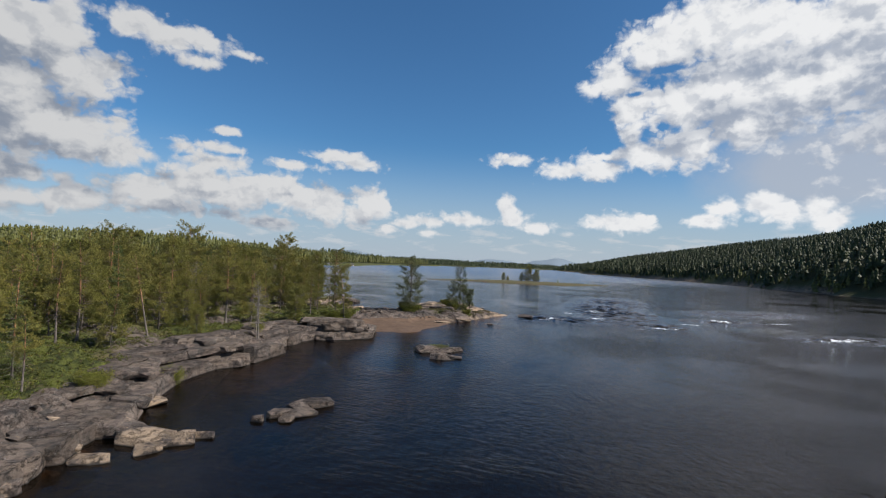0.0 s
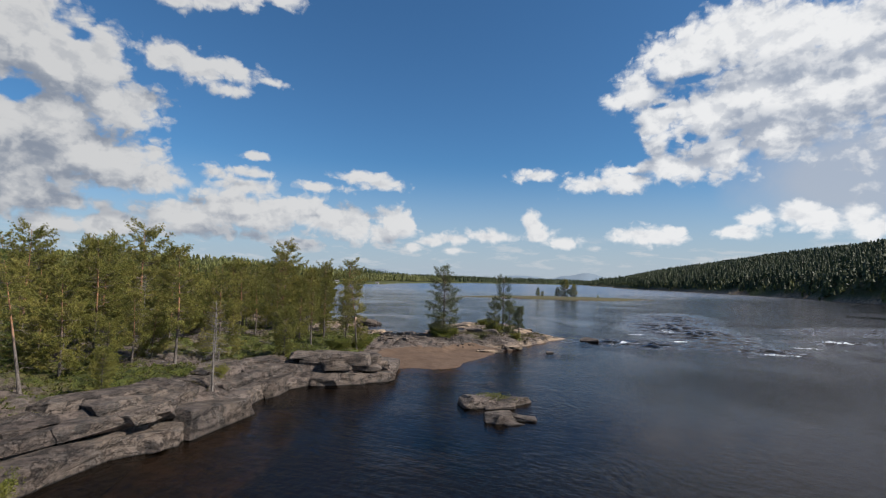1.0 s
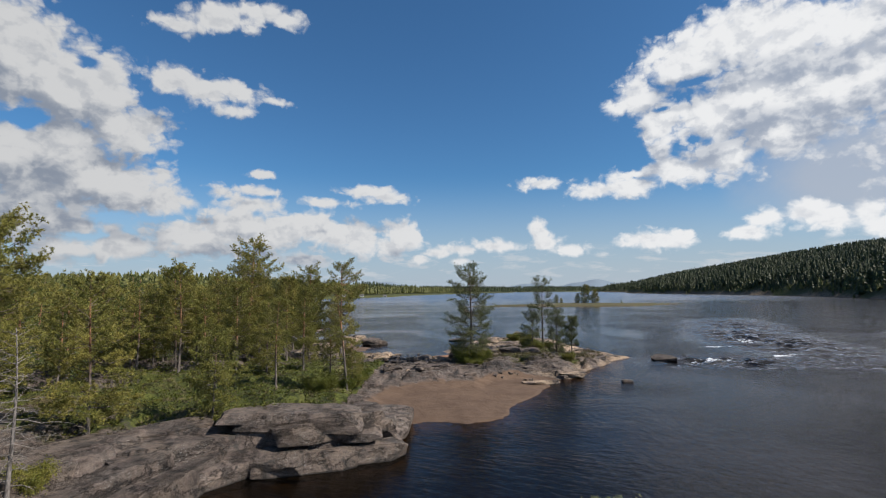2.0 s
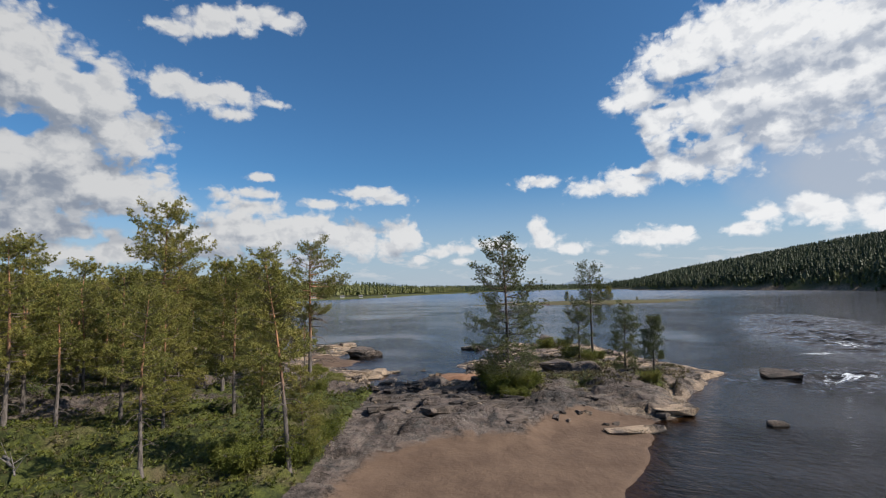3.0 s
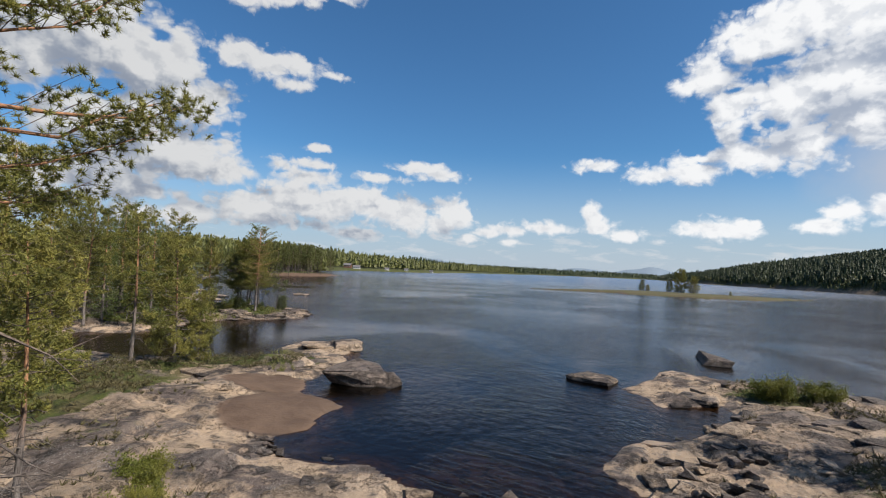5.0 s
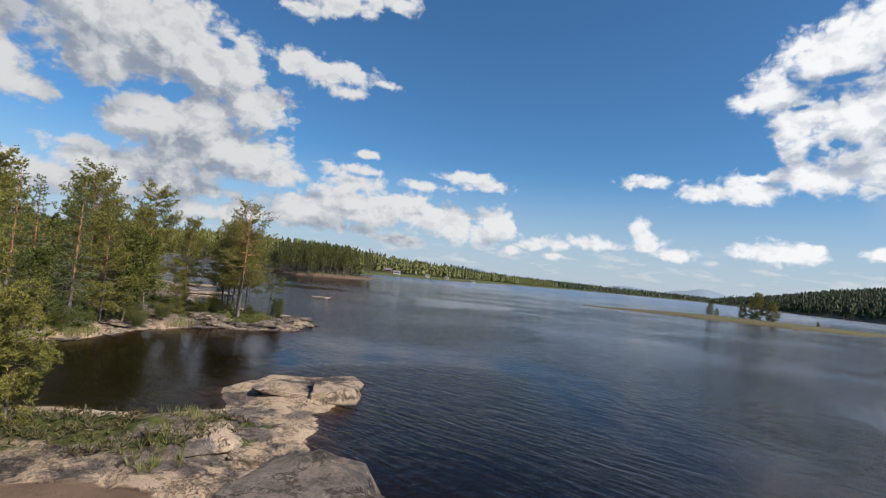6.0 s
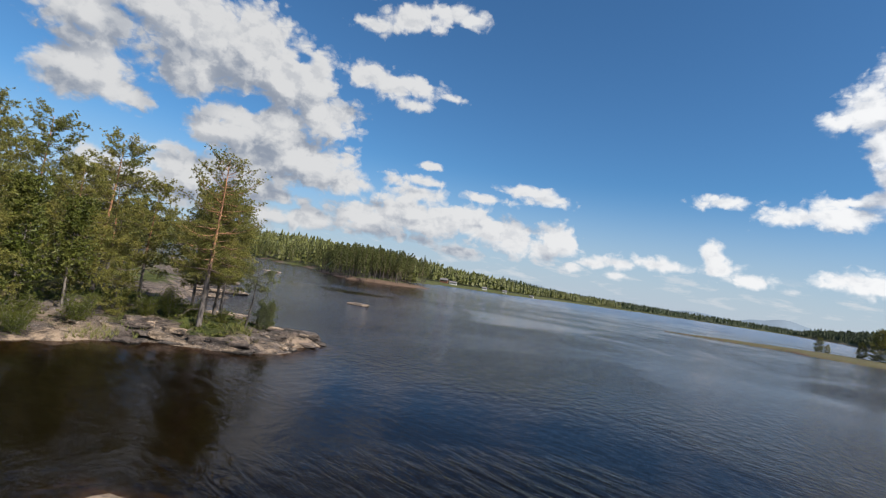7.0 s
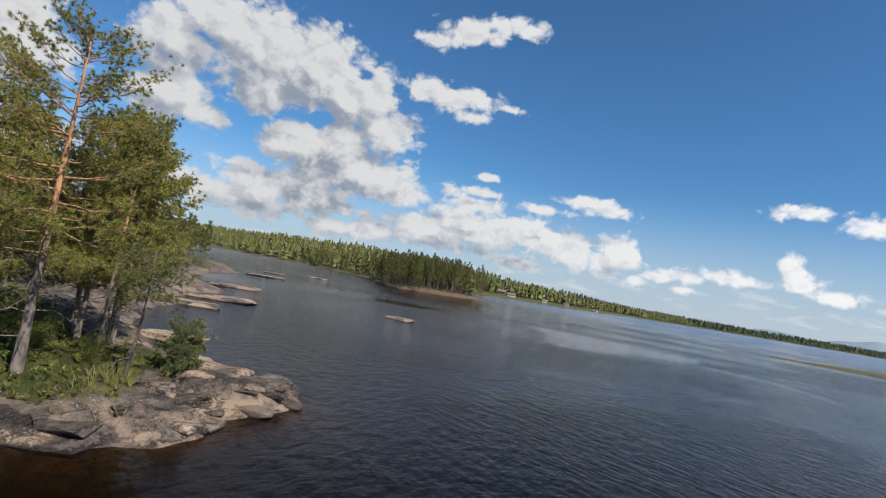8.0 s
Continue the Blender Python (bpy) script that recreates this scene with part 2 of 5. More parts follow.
def ground_material():
    m, n, bsdf = material("ground_cover", 0.9)
    p = place(n)
    c, mid, fine = stone_colours(n, p, attribute(n, "pale"))
    seams = n.tree.nodes.new("ShaderNodeTexVoronoi")
    seams.feature = "DISTANCE_TO_EDGE"
    seams.inputs["Scale"].default_value = 1.0
    warp = n.vec("MULTIPLY", n.add("ShaderNodeCombineXYZ", mid, n.noise(p, 0.8, 6, 0.7), fine).outputs[0], (3.2, 3.2, 0.6))
    n.link(n.vec("ADD", n.vec("MULTIPLY", p, (0.55, 0.28, 0.5)), warp), seams.inputs["Vector"])
    joint = n.span(seams.outputs["Distance"], 0.0, 0.045)
    c = n.mix(n.math("MULTIPLY", n.math("SUBTRACT", 1.0, joint), 0.55), c, (0.035, 0.03, 0.028))
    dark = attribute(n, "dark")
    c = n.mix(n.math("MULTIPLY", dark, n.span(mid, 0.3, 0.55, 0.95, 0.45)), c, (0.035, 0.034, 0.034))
    sand = n.mix(n.span(n.noise(p, 0.8, 6, 0.65), 0.3, 0.7), (0.088, 0.055, 0.037), (0.132, 0.086, 0.058))
    sand = n.mix(n.span(n.noise(p, 5.0, 5, 0.7), 0.62, 0.75), sand, (0.12, 0.08, 0.055))
    sand = n.mix(attribute(n, "red"), sand, n.mix(n.span(n.noise(p, 1.4, 6, 0.7), 0.35, 0.65), (0.21, 0.10, 0.055), (0.33, 0.185, 0.105)))
    c = n.mix(n.span(n.math("ADD", attribute(n, "sand"), n.math("MULTIPLY_ADD", mid, 0.6, -0.3)), 0.35, 0.6), c, sand)
    moss = n.mix(n.span(n.noise(p, 1.6, 6, 0.7), 0.35, 0.65), (0.034, 0.044, 0.010), (0.100, 0.110, 0.021))
    moss = n.mix(n.span(n.noise(p, 0.35, 4), 0.5, 0.68, 0.0, 0.7), moss, (0.17, 0.125, 0.07))
    moss = n.mix(n.span(n.noise(p, 24.0, 3), 0.45, 0.7, 0.0, 0.7), moss, (0.03, 0.036, 0.01))
    c = n.mix(n.span(n.math("ADD", attribute(n, "moss"), n.math("MULTIPLY_ADD", n.noise(p, 1.9, 6, 0.7), 1.2, -0.6)), 0.35, 0.6), c, moss)
    c = n.mix(attribute(n, "litter"), c, n.mix(mid, (0.018, 0.022, 0.009), (0.05, 0.055, 0.02)))
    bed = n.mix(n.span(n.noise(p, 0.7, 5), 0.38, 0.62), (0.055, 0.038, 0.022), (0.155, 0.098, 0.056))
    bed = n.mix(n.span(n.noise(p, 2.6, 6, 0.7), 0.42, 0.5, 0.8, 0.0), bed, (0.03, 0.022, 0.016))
    # light lost in deeper water is painted into the bed, near-black lower down
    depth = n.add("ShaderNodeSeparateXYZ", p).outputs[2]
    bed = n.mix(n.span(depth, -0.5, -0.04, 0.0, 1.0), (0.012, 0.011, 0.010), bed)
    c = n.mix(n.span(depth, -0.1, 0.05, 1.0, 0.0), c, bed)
    n.link(c, bsdf.inputs["Base Color"])
    relief = n.math("ADD", n.math("MULTIPLY", fine, 0.35), n.math("MULTIPLY", mid, 0.8))
    relief = n.math("ADD", relief, n.math("MULTIPLY", joint, 0.5))
    relief = n.math("ADD", relief, n.math("MULTIPLY", n.noise(n.vec("MULTIPLY", p, (2.2, 1.1, 4.0)), 1.0, 7, 0.7), 0.9))
    relief = n.math("MULTIPLY", relief, n.math("MULTIPLY_ADD", n.span(attribute(n, "sand"), 0.3, 0.7), -1.0, 1.0))
    relief = n.math("ADD", relief, n.math("MULTIPLY", n.noise(p, 3.2, 6, 0.65), n.math("MULTIPLY", attribute(n, "sand"), 0.5)))
    bump(n, bsdf, relief, 0.9, 0.17)
    return m


def rock_material(name, pale):
    m, n, bsdf = material(name, 0.85)
    p = place(n)
    c, mid, fine = stone_colours(n, p, pale)
    tone = n.tree.nodes.new("ShaderNodeObjectInfo").outputs["Random"]
    v = n.add("ShaderNodeHueSaturation", ins={"Saturation": 0.95})
    n.link(n.math("MULTIPLY_ADD", tone, 0.45, 0.65), v.inputs["Value"])
    n.link(c, v.inputs["Color"])
    height = n.add("ShaderNodeSeparateXYZ", p).outputs[2]
    wet = n.mix(n.span(height, 0.0, 0.10), (0.03, 0.027, 0.024), v.outputs[0])
    n.link(wet, bsdf.inputs["Base Color"])
    seam = n.tree.nodes.new("ShaderNodeTexVoronoi")
    seam.feature = "DISTANCE_TO_EDGE"
    seam.inputs["Scale"].default_value = 1.0
    n.link(n.vec("ADD", n.vec("MULTIPLY", p, (0.62, 0.34, 1.5)), n.vec("MULTIPLY", n.add("ShaderNodeCombineXYZ", mid, n.noise(p, 0.8, 6, 0.7), fine).outputs[0], (2.6, 2.6, 0.9))), seam.inputs["Vector"])
    gap = n.span(seam.outputs["Distance"], 0.0, 0.05)
    n.link(n.mix(n.math("MULTIPLY", n.math("SUBTRACT", 1.0, gap), 0.5), wet, (0.025, 0.021, 0.02)), bsdf.inputs["Base Color"])
    strata = n.noise(n.vec("MULTIPLY", p, (1.2, 1.2, 6.0)), 1.0, 7, 0.7)
    rise = n.math("ADD", n.math("MULTIPLY", fine, 0.35), n.math("ADD", mid, n.math("ADD", strata, n.math("MULTIPLY", gap, 0.7))))
    bump(n, bsdf, rise, 1.0, 0.14)
    return m


def bark_material(name, low, high, change):
    """Bark that goes from plated grey-brown to thin orange bark at a height of change metres."""
    m, n, bsdf = material(name, 0.9)
    p = n.add("ShaderNodeTexCoord").outputs["Object"]
    z = n.add("ShaderNodeSeparateXYZ", p).outputs[2]
    grain = n.noise(n.vec("MULTIPLY", p, (9.0, 9.0, 2.2)), 1.0, 6, 0.7)
    mixed = n.span(n.math("ADD", z, n.math("MULTIPLY_ADD", grain, 2.0, -1.0)), change - 1.0, change + 1.2)
    c = n.mix(mixed, low, high)
    c = n.mix(n.span(grain, 0.35, 0.6, 0.75, 0.0), c, (0.03, 0.022, 0.018))
    n.link(c, bsdf.inputs["Base Color"])
    bump(n, bsdf, grain, 0.9, 0.05)
    return m


def leaf_material(name, dark, light, warm):
    m, n, bsdf = material(name, 0.55)
    blade = n.add("ShaderNodeNewGeometry").outputs["Random Per Island"]
    tone = n.tree.nodes.new("ShaderNodeObjectInfo").outputs["Random"]
    p = place(n)
    c = n.mix(blade, dark, light)
    c = n.mix(n.math("MULTIPLY", n.span(n.noise(p, 0.9, 3), 0.36, 0.66), n.math("MULTIPLY_ADD", tone, 0.7, 0.15)), c, warm)
    n.link(c, bsdf.inputs["Base Color"])
    glow = n.add("ShaderNodeBsdfTranslucent", c)
    both = n.add("ShaderNodeMixShader", 0.24, bsdf.outputs[0], glow.outputs[0])
    n.link(both.outputs[0], [o for o in n.tree.nodes if o.type == "OUTPUT_MATERIAL"][0].inputs[0])
    return m


def water_material():
    m = bpy.data.materials.new("river_water")
    m.use_nodes = True
    n = Nodes(m.node_tree)
    p = place(n)
    flow = n.vec("MULTIPLY", p, (1.0, 0.55, 1.0))
    gust = n.span(n.noise(n.vec("MULTIPLY", p, (0.009, 0.045, 1.0)), 1.0, 3), 0.35, 0.65, 0.12, 1.5)
    small, mid = n.noise(flow, 2.6, 4, 0.6), n.noise(flow, 0.6, 3, 0.5)
    swirl = n.noise(n.vec("MULTIPLY", p, (0.11, 0.06, 1.0)), 1.0, 4, 0.6, 1.2)
    height = n.math("ADD", n.math("MULTIPLY", small, n.math("MULTIPLY", gust, 0.20)), n.math("MULTIPLY", mid, 0.07))
    height = n.math("ADD", height, n.math("MULTIPLY", swirl, 0.12))
    # short wind waves in drifting patches
    turned = n.add("ShaderNodeVectorRotate", p, ins={"Angle": radians(24)}).outputs[0]
    crests = n.noise(n.vec("MULTIPLY", turned, (0.75, 2.7, 1.0)), 1.0, 4, 0.6, 0.6)
    breeze = n.span(n.noise(n.vec("MULTIPLY", p, (0.05, 0.035, 1.0)), 1.0, 4, 0.6, 0.8), 0.42, 0.62, 0.15, 1.0)
    height = n.math("ADD", height, n.math("MULTIPLY", n.math("MULTIPLY", crests, breeze), 0.27))
    b = n.add("ShaderNodeBump", ins={"Strength": 1.0, "Distance": 0.32})
    n.link(height, b.inputs["Height"])
    gloss = n.add("ShaderNodeBsdfGlossy", (0.76, 0.75, 0.79, 1))
    n.link(n.span(n.add("ShaderNodeSeparateXYZ", p).outputs[1], 180.0, 520.0, 0.06, 0.22), gloss.inputs["Roughness"])
    n.link(b.outputs[0], gloss.inputs["Normal"])
    peat = n.add("ShaderNodeBsdfDiffuse", (0.026, 0.019, 0.011, 1))
    body = n.add("ShaderNodeMixShader", 0.05, n.add("ShaderNodeBsdfTransparent", (0.42, 0.33, 0.22, 1)).outputs[0], peat.outputs[0])
    fres = n.add("ShaderNodeFresnel", ins={"IOR": 1.25})
    n.link(b.outputs[0], fres.inputs["Normal"])
    s = n.add("ShaderNodeMixShader", fres.outputs[0], body.outputs[0], gloss.outputs[0])
    white = n.add("ShaderNodeBsdfDiffuse", (0.78, 0.8, 0.82, 1))
    froth = n.math("ADD", attribute(n, "foam"), n.math("MULTIPLY_ADD", n.noise(n.vec("MULTIPLY", p, (1.0, 2.2, 1.0)), 1.3, 7, 0.75), 3.2, -1.75))
    s = n.add("ShaderNodeMixShader", n.span(froth, 0.5, 1.0), s.outputs[0], white.outputs[0])
    n.add("ShaderNodeOutputMaterial", s.outputs[0])
    return m


def plain_material(name, colour, rough=0.7, scale=3.0, spread=0.2):
    m, n, bsdf = material(name, rough)
    c = n.mix(n.span(n.noise(place(n), scale, 5), 0.3, 0.7), tuple(v * (1 - spread) for v in colour), tuple(min(1, v * (1 + spread)) for v in colour))
    n.link(c, bsdf.inputs["Base Color"])
    return m


GROUND, WATER = ground_material(), water_material()
ROCK_GREY, ROCK_PALE = rock_material("granite_grey", 0.12), rock_material("granite_washed", 1.0)
BARK = bark_material("pine_bark", (0.17, 0.145, 0.13), (0.44, 0.225, 0.12), 3.2)
GREY_BARK = bark_material("grey_pine_bark", (0.10, 0.085, 0.075), (0.17, 0.12, 0.09), 4.5)
DEAD = bark_material("dead_wood", (0.22, 0.195, 0.175), (0.26, 0.23, 0.21), 3.0)
TWIG = bark_material("bare_twigs", (0.15, 0.125, 0.108), (0.175, 0.135, 0.108), 3.0)
BIRCH_BARK = bark_material("birch_bark", (0.22, 0.19, 0.165), (0.2, 0.17, 0.14), 2.0)
NEEDLES = leaf_material("pine_needles", (0.056, 0.062, 0.015), (0.252, 0.248, 0.056), (0.33, 0.28, 0.072))
DARK_NEEDLES = leaf_material("dark_pine_needles", (0.050, 0.064, 0.026), (0.15, 0.17, 0.066), (0.17, 0.17, 0.06))
SPRUCE = leaf_material("spruce_needles", (0.040, 0.060, 0.017), (0.12, 0.155, 0.042), (0.14, 0.15, 0.04))
SHRUB = leaf_material("shrub_leaves", (0.034, 0.048, 0.008), (0.128, 0.148, 0.024), (0.165, 0.155, 0.036))
BUSH = leaf_material("bush_leaves", (0.055, 0.072, 0.012), (0.20, 0.212, 0.036), (0.25, 0.22, 0.05))
HEATHER = leaf_material("heath_twigs", (0.05, 0.045, 0.025), (0.15, 0.13, 0.055), (0.18, 0.13, 0.07))
SEDGE = leaf_material("sedge_blades", (0.10, 0.12, 0.03), (0.24, 0.23, 0.08), (0.3, 0.26, 0.12))
FAR_PINE = leaf_material("far_woods_needles", (0.034, 0.042, 0.012), (0.135, 0.145, 0.036), (0.16, 0.155, 0.04))
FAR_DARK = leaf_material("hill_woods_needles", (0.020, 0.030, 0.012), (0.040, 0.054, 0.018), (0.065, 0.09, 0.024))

# ---- shapes ----


def mesh_of(name, verts, faces, mat, smooth=False):
    me = bpy.data.meshes.new(name)
    if isinstance(faces, np.ndarray):
        count, sides = faces.shape
        me.vertices.add(len(verts))
        me.vertices.foreach_set("co", np.ascontiguousarray(verts, np.float32).reshape(-1))
        me.loops.add(count * sides)
        me.loops.foreach_set("vertex_index", np.ascontiguousarray(faces, np.int32).reshape(-1))
        me.polygons.add(count)
        me.polygons.foreach_set("loop_start", np.arange(0, count * sides, sides, dtype=np.int32))
        me.polygons.foreach_set("use_smooth", np.full(count, smooth))
        me.update(calc_edges=True)
    else:
        me.from_pydata(verts, [], faces)
        if smooth:
            me.polygons.foreach_set("use_smooth", [True] * len(me.polygons))
        me.update()
    me.materials.append(mat)
    return me


def part(name, me, parent, label=""):
    ob = new(name, me)
    ob.parent = parent
    return tagged(ob, label)


class Soup:
    """Vertices and faces gathered piece by piece for one mesh."""

    def __init__(self):
        self.v, self.f = [], []

    def tube(self, points, radii, sides=5):
        base = len(self.v)
        pts = [Vector(p) for p in points]
        for i, (p, r) in enumerate(zip(pts, radii)):
            along = (pts[min(i + 1, len(pts) - 1)] - pts[max(i - 1, 0)]).normalized()
            side = along.cross(Vector((0.31, 0.2, 0.93)) if abs(along.z) < 0.9 else Vector((1, 0.1, 0))).normalized()
            up = side.cross(along)
            for k in range(sides):
                a = 2 * math.pi * k / sides
                self.v.append(tuple(p + (side * math.cos(a) + up * math.sin(a)) * r))
        for i in range(len(pts) - 1):
            for k in range(sides):
                a, b = base + i * sides + k, base + i * sides + (k + 1) % sides
                self.f.append((a, b, b + sides, a + sides))
        self.f.append(tuple(base + (len(pts) - 1) * sides + k for k in range(sides)))

    def box(self, lo, hi):
        base = len(self.v)
        for z in (lo[2], hi[2]):
            self.v += [(lo[0], lo[1], z), (hi[0], lo[1], z), (hi[0], hi[1], z), (lo[0], hi[1], z)]
        self.f += [tuple(base + i for i in q) for q in ((3, 2, 1, 0), (4, 5, 6, 7), (0, 1, 5, 4), (1, 2, 6, 5), (2, 3, 7, 6), (3, 0, 4, 7))]


def blades(rng, centres, ways, count, length, width):
    """Narrow three-sided leaves that stand out round each centre, leaning along its way."""
    c, d = np.repeat(np.asarray(centres, float), count, 0), np.repeat(np.asarray(ways, float), count, 0)
    out_ = rng.normal(0, 1, c.shape)
    out_ /= np.linalg.norm(out_, axis=1, keepdims=True)
    out_ = out_ + d * 0.9
    out_ /= np.linalg.norm(out_, axis=1, keepdims=True)
    flat = np.cross(out_, rng.normal(0, 1, c.shape))
    flat /= np.linalg.norm(flat, axis=1, keepdims=True) + 1e-9
    ln = length * rng.uniform(0.6, 1.25, (len(c), 1))
    start = c + out_ * ln * 0.05
    v = np.stack([start + flat * width * 0.5, start - flat * width * 0.5, start + out_ * ln], 1).reshape(-1, 3)
    f = np.arange(len(v)).reshape(-1, 3)
    return v, f


def wobble(rng, h, lean, bend, n=8):
    a = rng.uniform(0, 6.28)
    pts = []
    for i in range(n):
        t = i / (n - 1)
        s = bend * math.sin(t * 3.0 + a) * t
        pts.append(Vector((lean[0] * t * h + s * math.cos(a), lean[1] * t * h + s * math.sin(a), t * h)))
    return pts


def along(points, t):
    x = min(max(t, 0), 0.9999) * (len(points) - 1)
    i = int(x)
    return points[i].lerp(points[i + 1], x - i)


def conifer(name, label, seed, h, bare, spread, whorls, per, style="pine", lean=(0, 0), dead=6, tufts=1.0, group_name="pines of the shore wood", hero=False, coarse=False, skin=None, side=None, flat=0.0):
    """A conifer h metres high. bare: share of clear trunk; spread: crown's half width; style: pine, spruce or snag;
    side: the way (radians) to which its boughs are longer; flat: how far the crown's top is spread out."""
    rng = np.random.default_rng(seed)
    tree = tagged(new(name), label, "tree", group_name)
    wood, twigs, limbs = Soup(), Soup(), []
    axis = wobble(rng, h, lean, 0.03 * h if style != "spruce" else 0.01 * h)
    r0 = 0.0135 * h + 0.01 if hero else 0.0115 * h + 0.01
    radii = [max(0.012, r0 * (1.2 if i == 0 else 1) * (1 - (i / 7) ** 1.15 * 0.93)) for i in range(8)]
    wood.tube([axis[0] - Vector((0, 0, 0.35))] + axis, [radii[0] * 1.5] + radii, 8)
    pine = style == "pine"
    centres, ways = [], []
    for i in range(whorls):
        t = bare + (1 - bare) * (i + 0.2) / whorls
        rel = (t - bare) / (1 - bare)
        if style == "spruce":
            reach = spread * (1 - rel) ** 0.85 + 0.12
            rise = -0.25 + 0.7 * rel
        else:
            reach = spread * math.sqrt(max(0.0, 1 - rel ** (1.7 + 2.5 * flat))) * (0.66 + 0.34 * min(1.0, rel * 4)) + 0.15
            rise = -0.18 + 0.85 * rel ** 1.2
        for k in range(per):
            if rng.uniform() < (0.2 if pine else 0.05):
                continue
            a = 2.4 * i + 6.283 * k / per + rng.uniform(-0.5, 0.5)
            ln = max(0.15, reach * rng.uniform(0.5, 1.18))
            if side is not None:
                ln *= 1 + (0.75 if rel < 0.5 else 0.25) * math.cos(a - side)
            o = along(axis, t + rng.uniform(-0.02, 0.02))
            way = Vector((math.cos(a), math.sin(a), rise + rng.uniform(-0.2, 0.2)))
            pts = [o]
            for s in range(1, 5):
                q = o + way * ln * s / 4
                q.z += (0.16 * ln * (s / 4) ** 2 - 0.07 * ln * math.sin(math.pi * s / 4) if pine else -0.05 * ln * s / 4) + rng.uniform(-0.05, 0.05) * ln
                pts.append(q + Vector((rng.uniform(-1, 1), rng.uniform(-1, 1), 0)) * 0.06 * ln)
            rb = 0.006 + 0.011 * ln
            if hero:
                limbs.append(Soup())
            (limbs[-1] if hero else twigs).tube(pts, [rb, rb * 0.8, rb * 0.6, rb * 0.4, 0.004], 5 if hero else 3)
            n_side = int((3 + ln * (3.4 if pine else 4.2)) * tufts)
            first = 0.3 if pine else 0.12
            for s in range(n_side):
                u = first + (1 - first) * (s + rng.uniform(0.2, 1)) / n_side
                root = along(pts, min(u, 0.98))
                hand = Vector((way.y, -way.x, 0)).normalized() * (1 if s % 2 else -1)
                out_ = (way.normalized() * 0.8 + hand * rng.uniform(0.2, 1.0) + Vector((0, 0, rng.uniform(-0.2, 0.7) if pine else rng.uniform(-0.3, 0.2)))).normalized()
                tl = (0.30 if pine else 0.26) * ln * (1.15 - u * 0.75) + 0.08
                tip = root + out_ * tl
                if pine or s % 2 == 0:
                    twigs.tube([root, root.lerp(tip, 0.55) + Vector((0, 0, 0.02)), tip], [0.007, 0.005, 0.003], 3)
                if pine:
                    # round tufts at the ends of short shoots, with bare twig between them
                    for q in range(2 if coarse else 3 + int(tl / 0.16)):
                        v = rng.uniform(0.45, 1.0) if q else 1.0
                        c = root.lerp(tip, v)
                        if q:
                            c = c + Vector(rng.normal(0, 0.11, 3)) + Vector((0, 0, 0.04))
                        centres.append(tuple(c))
                        ways.append(tuple(out_ * 0.35 + Vector((0, 0, 0.35))))
                    continue
                steps = max(1, int(tl / (0.2 if coarse else 0.14)))
                for q in range(steps):
                    c = root.lerp(tip, (q + 1) / steps) + Vector(rng.uniform(-0.05, 0.05, 3))
                    centres.append(tuple(c))
                    ways.append(tuple(out_ * 0.7 + Vector((0, 0, 0.05))))
    for i in range(dead):
        t = bare * rng.uniform(0.3, 1.05)
        a, ln = rng.uniform(0, 6.28), rng.uniform(0.25, 0.9) * spread * 0.7
        if side is not None:
            a, ln = side + rng.normal(0, 0.8), ln * 2.0
        o = along(axis, t)
        way = Vector((math.cos(a), math.sin(a), rng.uniform(-0.5, 0.25)))
        q = o + way * ln * 0.5 + Vector((0, 0, 0.08 * ln))
        end = o + way * ln + Vector((0, 0, -0.16 * ln))
        twigs.tube([o, q, q.lerp(end, 0.6) + Vector(rng.uniform(-0.06, 0.06, 3)) * ln, end], [0.012 + 0.014 * ln, 0.010 + 0.008 * ln, 0.010, 0.004], 4)
        for b in range(3):
            root = q.lerp(end, rng.uniform(0.0, 0.9))
            twigs.tube([root, root + (way * 0.5 + Vector(rng.uniform(-0.6, 0.6, 3))) * ln * 0.45], [0.007, 0.003], 3)
    bark = skin or (BARK if style != "snag" else DEAD)
    part("trunk", mesh_of("trunk", wood.v, wood.f, bark, True), tree)
    tagged(part("branching", mesh_of("branching", twigs.v, twigs.f, TWIG if style == "pine" else DEAD), tree), kind="stuff")
    for limb in limbs:
        part("limb", mesh_of("limb", limb.v, limb.f, bark, True), tree)
    if style != "snag":
        if hero:
            v, f = blades(rng, centres, ways, 34, 0.09, 0.0125)
        elif coarse:
            v, f = blades(rng, centres, ways, 13, 0.21, 0.046)
        elif pine:
            v, f = blades(rng, centres, ways, 17, 0.135, 0.027)
        else:
            v, f = blades(rng, centres, ways, 10, 0.16, 0.032)
        part("crown", mesh_of("crown", v, f, (DARK_NEEDLES if skin else NEEDLES) if pine else SPRUCE), tree)
    return tree


